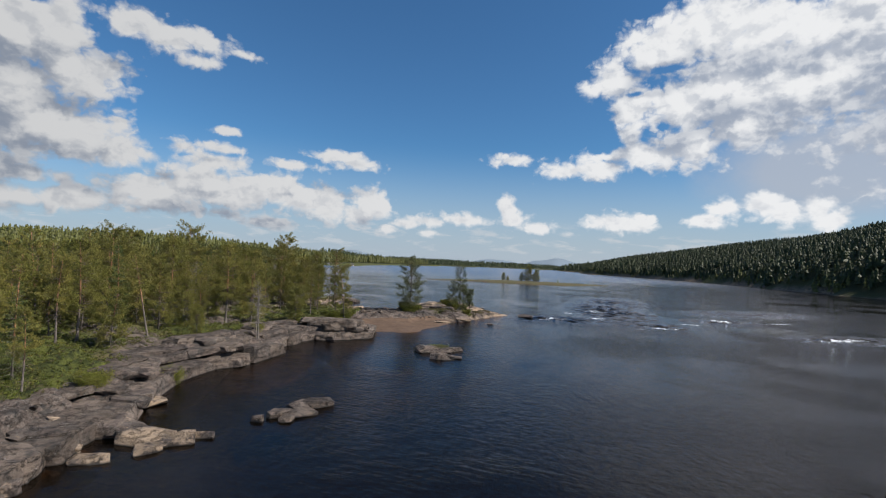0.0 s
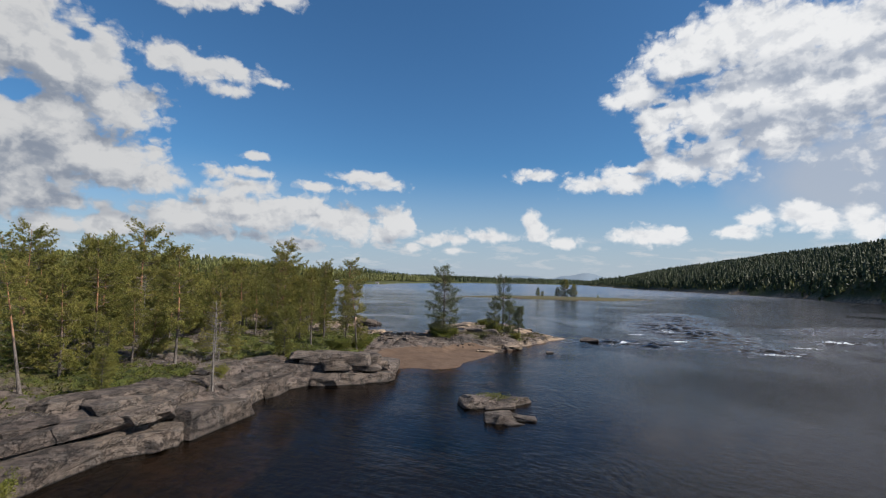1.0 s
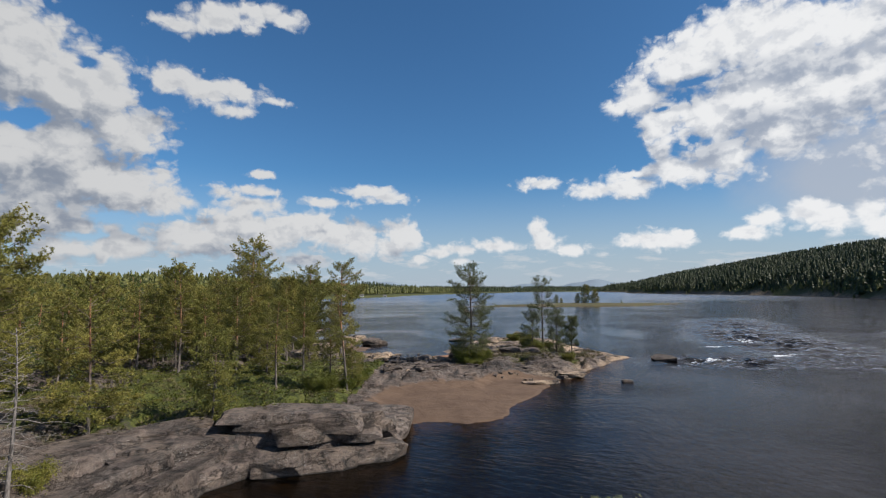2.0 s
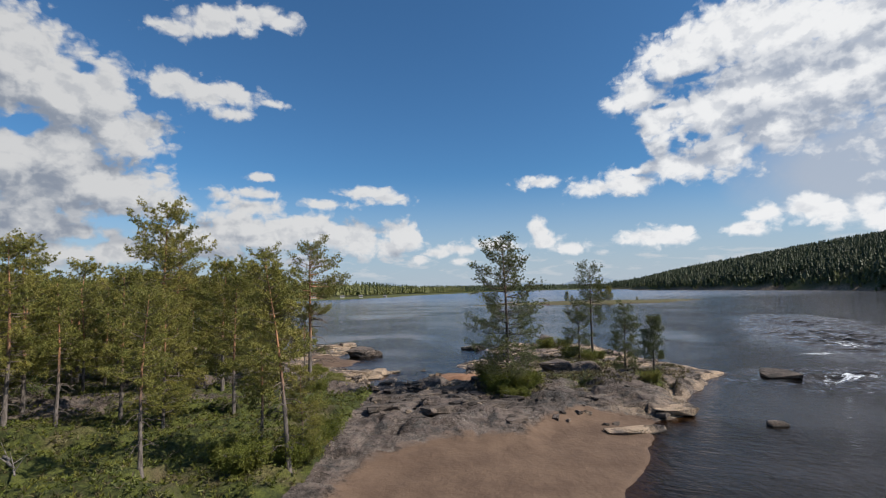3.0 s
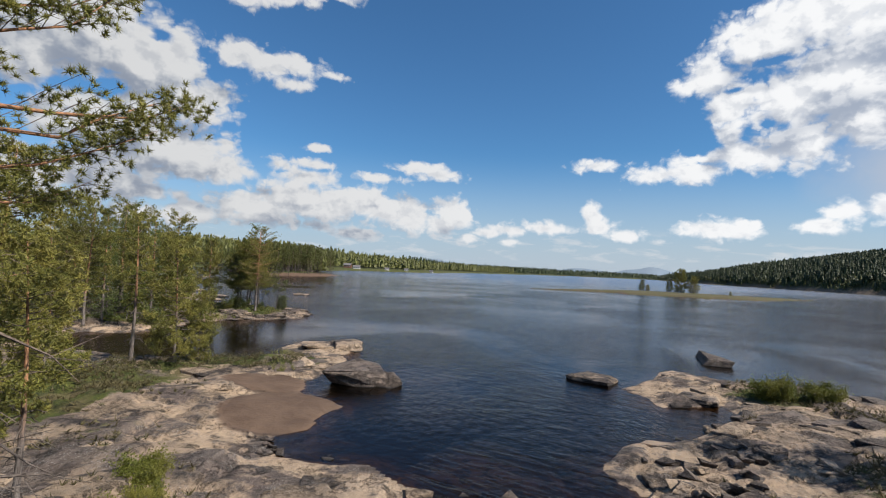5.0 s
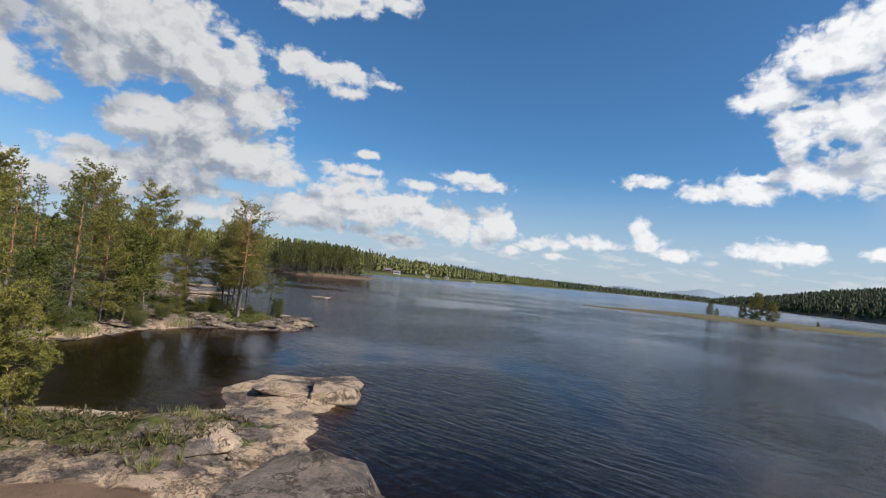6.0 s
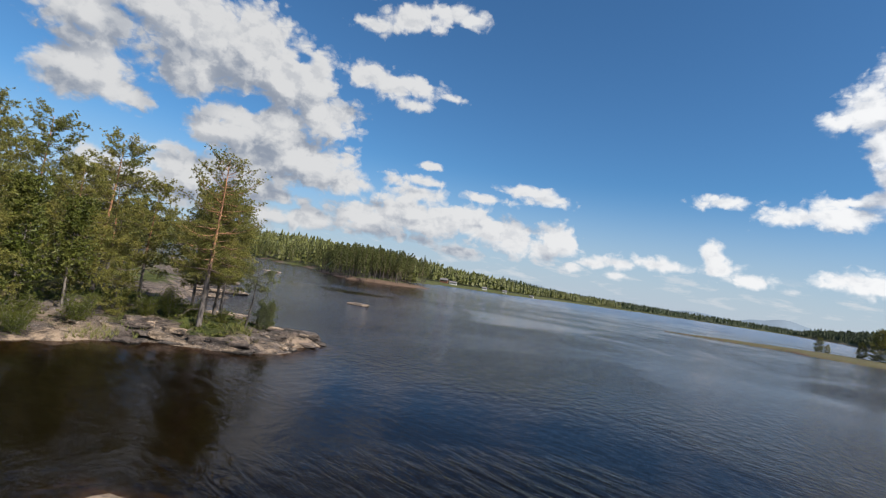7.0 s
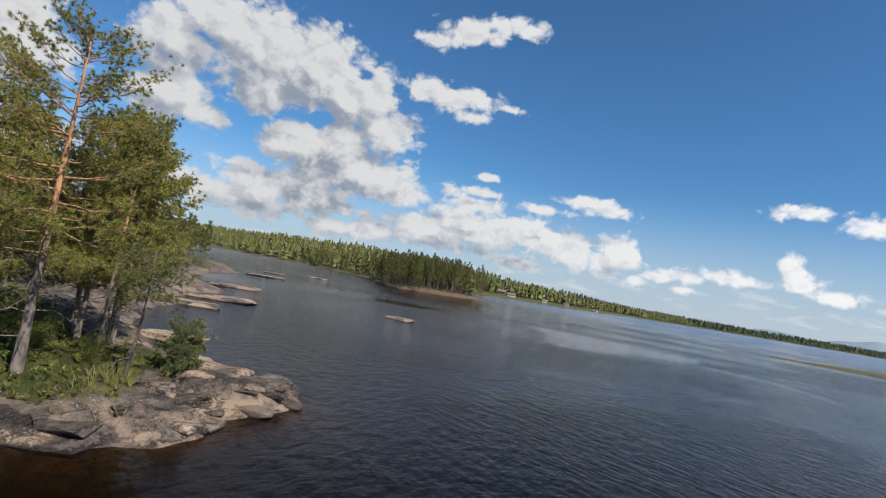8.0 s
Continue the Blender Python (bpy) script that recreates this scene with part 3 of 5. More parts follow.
def broadleaf(name, label, seed, h, spread, leaf=0.09, count=420, category="tree", trunk=True, mat=None, group_name="", low=0.3):
    """A birch, or a bush when trunk is off: stems with many small leaves in uneven clumps."""
    rng = np.random.default_rng(seed)
    thing = tagged(new(name), label, category, group_name)
    wood = Soup()
    stems = 1 if trunk else 6
    centres, ways = [], []
    for s in range(stems):
        a = 6.283 * s / stems + rng.uniform(0, 1)
        lean = (0.04 * math.cos(a), 0.04 * math.sin(a)) if trunk else (0.75 * spread / h * math.cos(a), 0.75 * spread / h * math.sin(a))
        axis = wobble(rng, h * (1 if trunk else rng.uniform(0.6, 1.0)), lean, 0.06 * h)
        r = 0.012 * h + 0.01
        wood.tube([axis[0] - Vector((0, 0, 0.2))] + axis, [r * 1.2] + [r * (1 - 0.12 * i) for i in range(8)], 5)
        for b in range(int(count / 14 / stems)):
            t = low + (1 - low) * rng.uniform() ** 0.8
            o = along(axis, t)
            a = rng.uniform(0, 6.283)
            ln = spread * (0.4 if not trunk else 1) * rng.uniform(0.4, 1.0) * (1.15 - 0.7 * t)
            tip = o + Vector((math.cos(a), math.sin(a), rng.uniform(0.0, 0.9))) * ln
            wood.tube([o, o.lerp(tip, 0.5) + Vector((0, 0, 0.05)), tip], [0.012, 0.008, 0.004], 3)
            for q in range(14):
                centres.append(tuple(o.lerp(tip, rng.uniform(0.3, 1.1)) + Vector(rng.normal(0, 0.10 * spread + 0.03, 3))))
                ways.append((0, 0, 0.4))
    part("trunk" if trunk else "stem", mesh_of("stem", wood.v, wood.f, BIRCH_BARK if trunk else DEAD, True), thing)
    v, f = blades(rng, centres, ways, 6, leaf * 1.7, leaf * 0.75)
    part("crown" if trunk else "foliage", mesh_of("foliage", v, f, mat or SHRUB), thing)
    return thing


def block_mesh(seed, mat, size, points=18, worn=True, square=0.42):
    """A broken block of granite with flat faces and, where worn, blunted uneven edges. size: half extents."""
    r = np.random.default_rng(seed)
    d = r.normal(0, 1, (points, 3))
    d /= np.linalg.norm(d, axis=1, keepdims=True)
    d = np.sign(d) * np.abs(d) ** square * r.uniform(0.78, 1.06, (points, 1))
    bm = bmesh.new()
    for p in d:
        bm.verts.new(p * np.array(size))
    hull = bmesh.ops.convex_hull(bm, input=bm.verts)
    bmesh.ops.delete(bm, geom=[g_ for g_ in hull["geom_interior"] if isinstance(g_, bmesh.types.BMVert)], context="VERTS")
    if worn:
        bmesh.ops.dissolve_limit(bm, angle_limit=radians(14), verts=bm.verts, edges=bm.edges)
        bmesh.ops.bevel(bm, geom=list(bm.edges), offset=0.035 * min(size), segments=1, affect="EDGES", profile=0.6)
        bmesh.ops.triangulate(bm, faces=bm.faces)
        bmesh.ops.subdivide_edges(bm, edges=[e for e in bm.edges if e.calc_length() > 0.28 * max(size)], cuts=2, use_grid_fill=True)
        bmesh.ops.triangulate(bm, faces=bm.faces)
        k, off = 0.9 / max(size), Vector(r.uniform(0, 50, 3))
        for p in bm.verts:
            p.co += Vector(p.co).normalized() * min(size) * (0.12 * noise.noise(p.co * k * 2.2 + off) + 0.13 * noise.noise(p.co * k * 7 + off))
    bm.normal_update()
    me = bpy.data.meshes.new("block")
    bm.to_mesh(me)
    bm.free()
    me.materials.append(mat)
    if worn:
        me.polygons.foreach_set("use_smooth", [True] * len(me.polygons))
        me.set_sharp_from_angle(angle=radians(20))
    me.update()
    return me


# ---- the lie of the land ----


def hash2(ix, iy, seed):
    h = np.sin(ix * 127.1 + iy * 311.7 + seed * 74.7) * 43758.5453
    return h - np.floor(h)


def value_noise(x, y, seed=0):
    ix, iy = np.floor(x), np.floor(y)
    fx, fy = x - ix, y - iy
    fx, fy = fx * fx * (3 - 2 * fx), fy * fy * (3 - 2 * fy)
    a, b = hash2(ix, iy, seed), hash2(ix + 1, iy, seed)
    c, d = hash2(ix, iy + 1, seed), hash2(ix + 1, iy + 1, seed)
    return (a + (b - a) * fx) * (1 - fy) + (c + (d - c) * fx) * fy - 0.5


def fbm(x, y, octaves=4, seed=0):
    total, amp = 0.0, 1.0
    for o in range(octaves):
        total = total + amp * value_noise(x * 2 ** o, y * 2 ** o, seed + o * 3)
        amp *= 0.5
    return total


def cells(x, y, seed=0):
    """A random height for each cell of an irregular net, and the distance to the cell's edge."""
    ix, iy = np.floor(x), np.floor(y)
    f1, f2, best = np.full(x.shape, 9.0), np.full(x.shape, 9.0), np.zeros(x.shape)
    for dx in (-1, 0, 1):
        for dy in (-1, 0, 1):
            cx, cy = ix + dx, iy + dy
            d = np.hypot(cx + 0.15 + 0.7 * hash2(cx, cy, seed) - x, cy + 0.15 + 0.7 * hash2(cx, cy, seed + 5) - y)
            near = d < f1
            f2 = np.where(near, f1, np.minimum(f2, d))
            best = np.where(near, hash2(cx, cy, seed + 9), best)
            f1 = np.where(near, d, f1)
    return best - 0.5, f2 - f1


def inside_distance(x, y, outline):
    """Distance to an outline, positive inside it."""
    pts = np.array(outline, float)
    nxt = np.roll(pts, -1, 0)
    best, inside = np.full(x.shape, 1e12), np.zeros(x.shape, bool)
    for (ax, ay), (bx, by) in zip(pts, nxt):
        ex, ey = bx - ax, by - ay
        t = np.clip(((x - ax) * ex + (y - ay) * ey) / (ex * ex + ey * ey + 1e-12), 0, 1)
        best = np.minimum(best, (x - ax - t * ex) ** 2 + (y - ay - t * ey) ** 2)
        if ay != by:
            inside ^= ((ay > y) != (by > y)) & (x < ex * (y - ay) / (by - ay) + ax)
    return np.where(inside, 1, -1) * np.sqrt(best)


def spot(x, y, cx, cy, rx, ry, turn=0.0):
    """1 in the middle of an ellipse, 0 at its rim and beyond."""
    c, s = math.cos(radians(turn)), math.sin(radians(turn))
    u, v = (x - cx) * c + (y - cy) * s, -(x - cx) * s + (y - cy) * c
    return np.clip(1.25 - np.hypot(u / rx, v / ry) * 1.0, 0, 1)


CLIFF_SHORE = [(-900, -400), (-14, -400), (-14, -30), (-13, 10), (-12, 22), (-12.3, 29), (-13, 34), (-14.2, 39.5), (-13.2, 43), (-11.6, 45),
               (-11.0, 51), (-11.2, 54), (-10.2, 57.6), (-9, 59.2), (-5.6, 59.8), (-2.7, 61.4), (-2.9, 64), (-3.6, 66.8)]
SPIT_EAST = [(-1.3, 67.2), (0.6, 66.3), (3.2, 68), (5.2, 72.8), (8.6, 80), (10.8, 82), (12.5, 85.6), (16, 89.4), (20, 94.3), (18.5, 97),
             (16.5, 101), (15.6, 106), (15.0, 110), (13, 114.8), (9, 115.6), (5.8, 117.3), (3.6, 114.5), (1.6, 112), (2.8, 108.4), (5.6, 109.6),
             (6, 107.4), (3.8, 105.6), (2.2, 103.8), (-0.1, 102.4), (-1.4, 100.6), (-0.5, 98.2), (-0.4, 96.2), (-2.4, 96.4), (-3.4, 95.8), (-3.5, 92),
             (-3.6, 89.6), (-4.8, 88), (-6.9, 87.8)]
SPIT_WEST = [(-8.6, 90.2), (-8.4, 93.6), (-7.5, 94), (-7, 97), (-8.7, 98.4), (-11.1, 98.7), (-12.8, 99.9), (-11.6, 101.2), (-11.7, 104.6), (-14, 106.2),
             (-14.6, 108), (-13.4, 111.5), (-15.6, 115.4), (-14.8, 116.8), (-16.2, 120.5), (-20.1, 120.2), (-19.7, 116.5), (-18.4, 114.3), (-20.6, 112.6),
             (-23, 111.6), (-27, 110.6), (-32, 111), (-36, 113.5), (-36, 117)]
POINT_SHORE = [(-33, 118.8), (-31.8, 121), (-32.8, 125), (-32.2, 128), (-30.6, 130.2), (-29.2, 131.2), (-27.6, 132.2), (-26.4, 133.6), (-27.2, 135.6),
               (-26.8, 138), (-27.8, 139.6), (-30, 139.4), (-34, 138.6), (-38, 139.8), (-45, 144), (-47, 148), (-52, 152), (-56, 160),
               (-63, 163), (-72, 167), (-86, 187), (-112, 207), (-160, 215), (-260, 240), (-900, 300)]
MAINLAND = CLIFF_SHORE + SPIT_EAST + SPIT_WEST + POINT_SHORE
FAR_SHORE = [(-1600, 560), (-620, 500), (-460, 481), (-336, 452), (-240, 392), (-170, 342), (-118, 276), (-100, 262), (-88, 280), (-86, 306), (-100, 330),
             (-130, 380), (-140, 450), (-146, 520), (-110, 590), (-84, 640), (-90, 760), (-70, 900), (-20, 1050), (60, 1300), (30, 1500), (160, 1500),
             (160, 1700), (700, 1900), (700, 4600), (-2600, 4600), (-2600, 560)]
EAST_SHORE = [(2600, -900), (330, -900), (250, -200), (236, 60), (262, 200), (268, 272), (284, 366), (312, 500), (336, 630), (326, 790), (340, 1000), (362, 1100),
              (420, 1300), (420, 1560), (560, 1800), (2600, 1900)]
SANDBAR = [(3, 268), (12, 263), (25, 263), (42, 258), (60, 250), (80, 258), (100, 276), (122, 290), (100, 302), (75, 312), (50, 312), (25, 290)]


def lie_of_land(x, y):
    """Height and cover of the ground at x, y (arrays)."""
    near = (np.abs(x + 10) < 120) & (np.abs(y - 90) < 150)
    wx = np.where(near, 0.9 * fbm(x * 0.35, y * 0.35, 4, 1), 14 * fbm(x * 0.02, y * 0.02, 4, 2) * np.clip((np.hypot(x, y - 90) - 140) / 200, 0, 1))
    wy = np.where(near, 0.9 * fbm(x * 0.35, y * 0.35, 4, 11), 14 * fbm(x * 0.02, y * 0.02, 4, 12) * np.clip((np.hypot(x, y - 90) - 140) / 200, 0, 1))
    main = inside_distance(x + wx, y + wy, MAINLAND)
    far = inside_distance(x + wx, y + wy, FAR_SHORE)
    east = inside_distance(x + wx, y + wy, EAST_SHORE)
    bar = inside_distance(x + wx, y + wy, SANDBAR)
    beach = np.maximum.reduce([spot(x, y, 1.8, 70.5, 7.0, 5.6), spot(x, y, 5.5, 76, 3.6, 5.5, -30), spot(x, y, -1.2, 92.0, 2.6, 4.2, 15), spot(x, y, -13.2, 103.2, 2.6, 2.9),
                               spot(x, y, -15.5, 106.6, 2.6, 1.4), spot(x, y, -2, 68, 3, 2)])
    red = spot(x, y, -1.2, 92.0, 3.0, 4.6, 15)
    cliff = np.clip((63.5 - y) / 1.5, 0, 1) * np.clip((y - 31) / 6, 0.35, 1)
    low = np.clip((y - 88) / 8, 0, 1) * (1 - 0.45 * np.clip((y - 122) / 8, 0, 1))
    depth = np.maximum(main, 0)
    amount = 1.0 + 0.85 * cliff - 0.62 * low
    reach = 1.1 - 0.45 * cliff + 0.5 * low
    rock_h = amount * (1 - np.exp(-depth / reach))
    block, edge = cells((x + 0.5 * fbm(x, y, 3, 21)) * 0.42, (y + 0.5 * fbm(x, y, 3, 22)) * 0.42, 3)
    block2, edge2 = cells(x * 0.9 + 0.5 * fbm(x * 0.7, y * 0.7, 3, 23), y * 1.5 + 0.5 * fbm(x, y, 3, 24), 7)
    stone = np.clip(depth / 0.8, 0, 1)
    rock_h = rock_h + stone * (0.6 * block * (1 - 0.5 * low) + 0.24 * block2 * (1 - 0.5 * low) - 0.2 * np.exp(-edge / 0.06) - 0.09 * np.exp(-edge2 / 0.07))
    rock_h = rock_h + 0.5 * stone * fbm(x * 0.25, y * 0.25, 4, 31) * (1 - 0.4 * low)
    sand_h = 0.05 + 0.075 * depth + 0.04 * fbm(x * 0.6, y * 0.6, 4, 33)
    sand_h = sand_h + 0.45 * spot(x, y, -0.8, 90.8, 2.2, 3.2, 15) ** 1.5
    sandy = np.clip(beach * 2.2, 0, 1)
    h = rock_h * (1 - sandy) + sand_h * sandy
    moss = np.clip((main - 2.6 - 1.8 * fbm(x * 0.3, y * 0.3, 3, 41)) / 1.2, 0, 1) * np.clip(0.68 + 1.3 * fbm(x * 0.16, y * 0.16, 4, 43), 0, 1)
    moss = np.where((x > -6.5) & (y > 66), 0, np.maximum(moss, np.clip(main - 2.5, 0, 1) * np.clip(1.6 * spot(x, y, -15, 72, 9, 12), 0, 1)))
    moss = np.where((y > 86) & (y < 117) & (x > -20), moss * 0.35, moss)
    moss = np.maximum.reduce([moss, spot(x, y, 2.0, 84.2, 2.4, 2.8), 0.75 * spot(x, y, 9, 98, 5.5, 5), 0.7 * spot(x, y, 11.5, 88, 2, 2), 0.55 * spot(x, y, 6.5, 87.5, 3.5, 3.0), 0.5 * spot(x, y, 13, 93, 3, 4), 0.7 * spot(x, y, 9, 111, 3.5, 2.5),
                              0.95 * spot(x, y, -31, 133.5, 3.2, 2.2), 0.9 * spot(x, y, -20.2, 110.0, 3.6, 1.8, 15), 0.6 * spot(x, y, -17.0, 109.8, 2.6, 0.7, 40), 0.6 * spot(x, y, -16.6, 112.6, 2.4, 0.5, 25), 0.6 * spot(x, y, -16.2, 111.2, 1.6, 1.2)])
    moss = moss * (1 - sandy)
    h = h + moss * (0.10 + 0.25 * fbm(x * 0.8, y * 0.8, 3, 45))
    h = h + 0.018 * np.clip(main - 6, 0, 80)
    h = np.where(main > 0, np.maximum(h, 0.03), np.maximum(-0.42 * -main * (1 - 0.45 * low), -3.2) + np.clip(0.35 * fbm(x * 0.5, y * 0.5, 4, 51), -0.3, 0.02))
    shallow = np.maximum.reduce([spot(x, y, -5.2, 96, 3.6, 9), spot(x, y, -10.2, 112.4, 3.4, 2.6), 0.46 * spot(x, y, -27, 120, 9.5, 8.5), 0.8 * spot(x, y, -8.5, 45, 4.5, 12), spot(x, y, -5.4, 93, 3.4, 7.5), 0.6 * spot(x, y, -14, 113, 4, 5)])
    h = np.where((main <= 0) & (shallow > 0), np.maximum(h, np.where(y < 101, -0.22, -0.32) - 2.6 * (1 - np.clip(shallow * 2, 0, 1))), h)
    crest = 80 * np.exp(-(np.maximum(y, 0) / 1500) ** 2)
    h_east = 1.0 * (1 - np.exp(-np.maximum(east, 0) / 6)) + crest * np.clip(east / 230, 0, 1) ** 0.6 * (1 + 0.12 * fbm(x * 0.006, y * 0.006, 3, 61))
    h = np.where(east > 0, h_east, h)
    h_far = 1.2 * (1 - np.exp(-np.maximum(far, 0) / 6)) + 9 * np.clip(far / 300, 0, 1) * (1 + 0.5 * fbm(x * 0.005, y * 0.005, 3, 62))
    h_far = h_far + 14 * np.clip((far - 10) / 90, 0, 1) * np.clip((-x - 170) / 150, 0, 1)
    h = np.where(far > 0, h_far, h)
    h = np.where(bar > 0, 0.12 + 0.03 * np.minimum(bar, 12), h)
    fields = (far > 0) & (far < 30) & (y > 400) & (x > -200)
    cover_moss = np.where((east > 0.3) | (far > 8), 1.0, np.where(bar > 0.5, 0.5, moss))
    cover_sand = np.where((far > 0) & (far <= 8), 0.9, np.where(bar > 0, 0.7, sandy))
    cover_sand = np.where(fields, 0.0, cover_sand)
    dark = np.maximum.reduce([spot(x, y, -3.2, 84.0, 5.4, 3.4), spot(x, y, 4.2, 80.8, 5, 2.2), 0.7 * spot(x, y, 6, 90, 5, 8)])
    pale = np.clip(low * 1.0 + 0.5 * np.clip((y - 76) / 6, 0, 1) * (x > -6), 0, 1) * np.clip(1.35 - h * 2.0, 0, 1)
    return h, {"moss": np.where(fields, 1.0, cover_moss), "sand": cover_sand, "litter": 1.0 * ((east > 0.6) | ((far > 34) & (bar < 0))), "red": red, "dark": dark * (main > 0), "pale": pale}, main, far, east, bar


def axis_steps(lo, hi, step, far_lo, far_hi, growth):
    mid = list(np.arange(lo, hi, step))
    left, d, v = [], step, lo
    while v > far_lo:
        d *= growth
        v -= d
        left.append(v)
    right, d, v = [], step, mid[-1]
    while v < far_hi:
        d *= growth
        v += d
        right.append(v)
    return np.array(left[::-1] + mid + right)


def sheet(name, xs, ys, z, mat, attributes):
    """A height field over the grid xs, ys as one smooth mesh."""
    nx, ny = len(xs), len(ys)
    gx, gy = np.meshgrid(xs, ys)
    co = np.stack([gx, gy, z], -1).reshape(-1, 3).astype(np.float32)
    i = (np.arange(ny - 1)[:, None] * nx + np.arange(nx - 1)[None]).reshape(-1)
    loops = np.stack([i, i + 1, i + nx + 1, i + nx], 1).reshape(-1).astype(np.int32)
    me = bpy.data.meshes.new(name)
    me.vertices.add(len(co))
    me.vertices.foreach_set("co", co.reshape(-1))
    me.loops.add(len(loops))
    me.loops.foreach_set("vertex_index", loops)
    me.polygons.add(len(i))
    me.polygons.foreach_set("loop_start", np.arange(0, len(loops), 4, dtype=np.int32))
    me.polygons.foreach_set("use_smooth", np.ones(len(i), bool))
    me.update(calc_edges=True)
    for key, values in attributes.items():
        me.attributes.new(key, "FLOAT", "POINT").data.foreach_set("value", values.reshape(-1).astype(np.float32))
    me.materials.append(mat)
    return new(name, me)


xs = axis_steps(-17, 17, 0.19, -2500, 2500, 1.065)
xs = np.concatenate([xs[xs < -44], np.arange(-44, -17, 0.25), xs[xs >= -17]])
ys = axis_steps(42, 118, 0.19, -800, 4500, 1.065)
ys = np.concatenate([ys[ys < 20], np.arange(20, 42, 0.34), ys[(ys >= 42) & (ys < 118)], np.arange(118, 142, 0.25), ys[ys > 142]])
gx, gy = np.meshgrid(xs, ys)
land_z, covers = lie_of_land(gx, gy)[:2]
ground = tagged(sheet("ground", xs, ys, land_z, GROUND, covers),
                "granite shore with moss, sand beaches and a river bed painted darker with depth", "ground", "", "structure")


def heights(points):
    """The ground's height under points x, y, on the sheet as built."""
    a = np.array(points, float)
    i, j = np.clip(np.searchsorted(xs, a[:, 0]) - 1, 0, len(xs) - 2), np.clip(np.searchsorted(ys, a[:, 1]) - 1, 0, len(ys) - 2)
    u, v = (a[:, 0] - xs[i]) / (xs[i + 1] - xs[i]), (a[:, 1] - ys[j]) / (ys[j + 1] - ys[j])
    low, high = land_z[j, i] * (1 - u) + land_z[j, i + 1] * u, land_z[j + 1, i] * (1 - u) + land_z[j + 1, i + 1] * u
    return low * (1 - v) + high * v


def height_at(x, y):
    return float(heights([(x, y)])[0])


# the river, with standing waves and white water where it runs over the shoal
wxs = axis_steps(12, 112, 0.42, -2500, 2500, 1.2)
wys = axis_steps(62, 182, 0.42, -800, 4500, 1.2)
rx, ry = np.meshgrid(wxs, wys)
shoal = np.maximum.reduce([spot(rx, ry, 30, 91, 11, 5, 0), spot(rx, ry, 44, 86, 8, 4), spot(rx, ry, 46, 112, 9, 28, -12), spot(rx, ry, 64, 99, 9, 4), spot(rx, ry, 70, 77, 11, 5, 15),
                           0.7 * spot(rx, ry, 58, 142, 10, 26, -25), 0.6 * spot(rx, ry, 85, 120, 22, 10, 20)])
wave = fbm(rx * 0.8, ry * 1.2, 4, 71) * 0.58 + fbm(rx * 0.2, ry * 0.35, 2, 72) * 0.2
foam = np.maximum.reduce([spot(rx, ry, 27.5, 91.5, 4.5, 1.4, 25), spot(rx, ry, 44, 83.6, 4.5, 1.2, -15), spot(rx, ry, 63.5, 99.2, 6.5, 1.2), spot(rx, ry, 69, 76.5, 8, 1.8, 18),
                          spot(rx, ry, 34, 104, 3, 1.0), spot(rx, ry, 76, 99, 5, 0.9, 8), spot(rx, ry, 53, 91, 4, 0.9, -12), spot(rx, ry, 37, 95, 3, 0.9, 10), spot(rx, ry, 92, 88, 7, 1.2, 12), 0.75 * spot(rx, ry, 42, 110, 3, 6), 0.6 * spot(rx, ry, 24, 95, 5, 1.0, -20)])
river = tagged(sheet("water", wxs, wys, wave * shoal, WATER, {"foam": foam * 0.95}),
               "dark peaty river with ripples and small white rapids", "water", "", "structure")


# ---- trees ----


def stand(tree, x, y, turn=0.0, size=1.0, sink=0.05):
    """Set a thing on the ground."""
    tree.matrix_basis = Matrix.LocRotScale((x, y, height_at(x, y) - sink), Euler((0, 0, radians(turn))), (size, size, size))
    return tree


def also(tree, x, y, turn=0.0, size=1.0, sink=0.05, tilt=(0, 0)):
    at = Matrix.LocRotScale((x, y, height_at(x, y) - sink), Euler((radians(tilt[0]), radians(tilt[1]), radians(turn))), None)
    made = copy_thing(tree, at)
    made.scale = (size, size, size)
    return made


SPIT = "pines on the rocky spit"
big_pine = stand(conifer("pine_tree", "broad full-crowned pine rising from a green bush on the rocky spit", 11, 8.9, 0.13, 2.25, 26, 5, tufts=1.4, dead=14, group_name=SPIT, hero=True, skin=GREY_BARK), 1.6, 83.6)
stand(conifer("pine_tree", "slim pine with a flat bushy top on the rocky spit", 12, 8.6, 0.40, 1.45, 15, 5, dead=12, flat=1.0, tufts=1.4, group_name=SPIT, skin=GREY_BARK, hero=True), 11.0, 100.2)
stand(conifer("pine_tree", "small dense young pine on bare rock", 13, 5.3, 0.14, 1.05, 18, 5, dead=3, tufts=1.5, group_name=SPIT, skin=GREY_BARK, hero=True), 10.9, 91.0)
stand(conifer("pine_tree", "knee-thin sapling pine on bare rock", 14, 3.8, 0.3, 0.62, 14, 5, dead=2, tufts=1.7, group_name=SPIT, skin=GREY_BARK, hero=True), 11.9, 88.2)
stand(conifer("pine_tree", "short bushy pine beside a taller one on the spit", 15, 5.2, 0.12, 1.3, 14, 5, dead=3, tufts=1.5, group_name=SPIT, skin=GREY_BARK, hero=True), 9.6, 99.4)

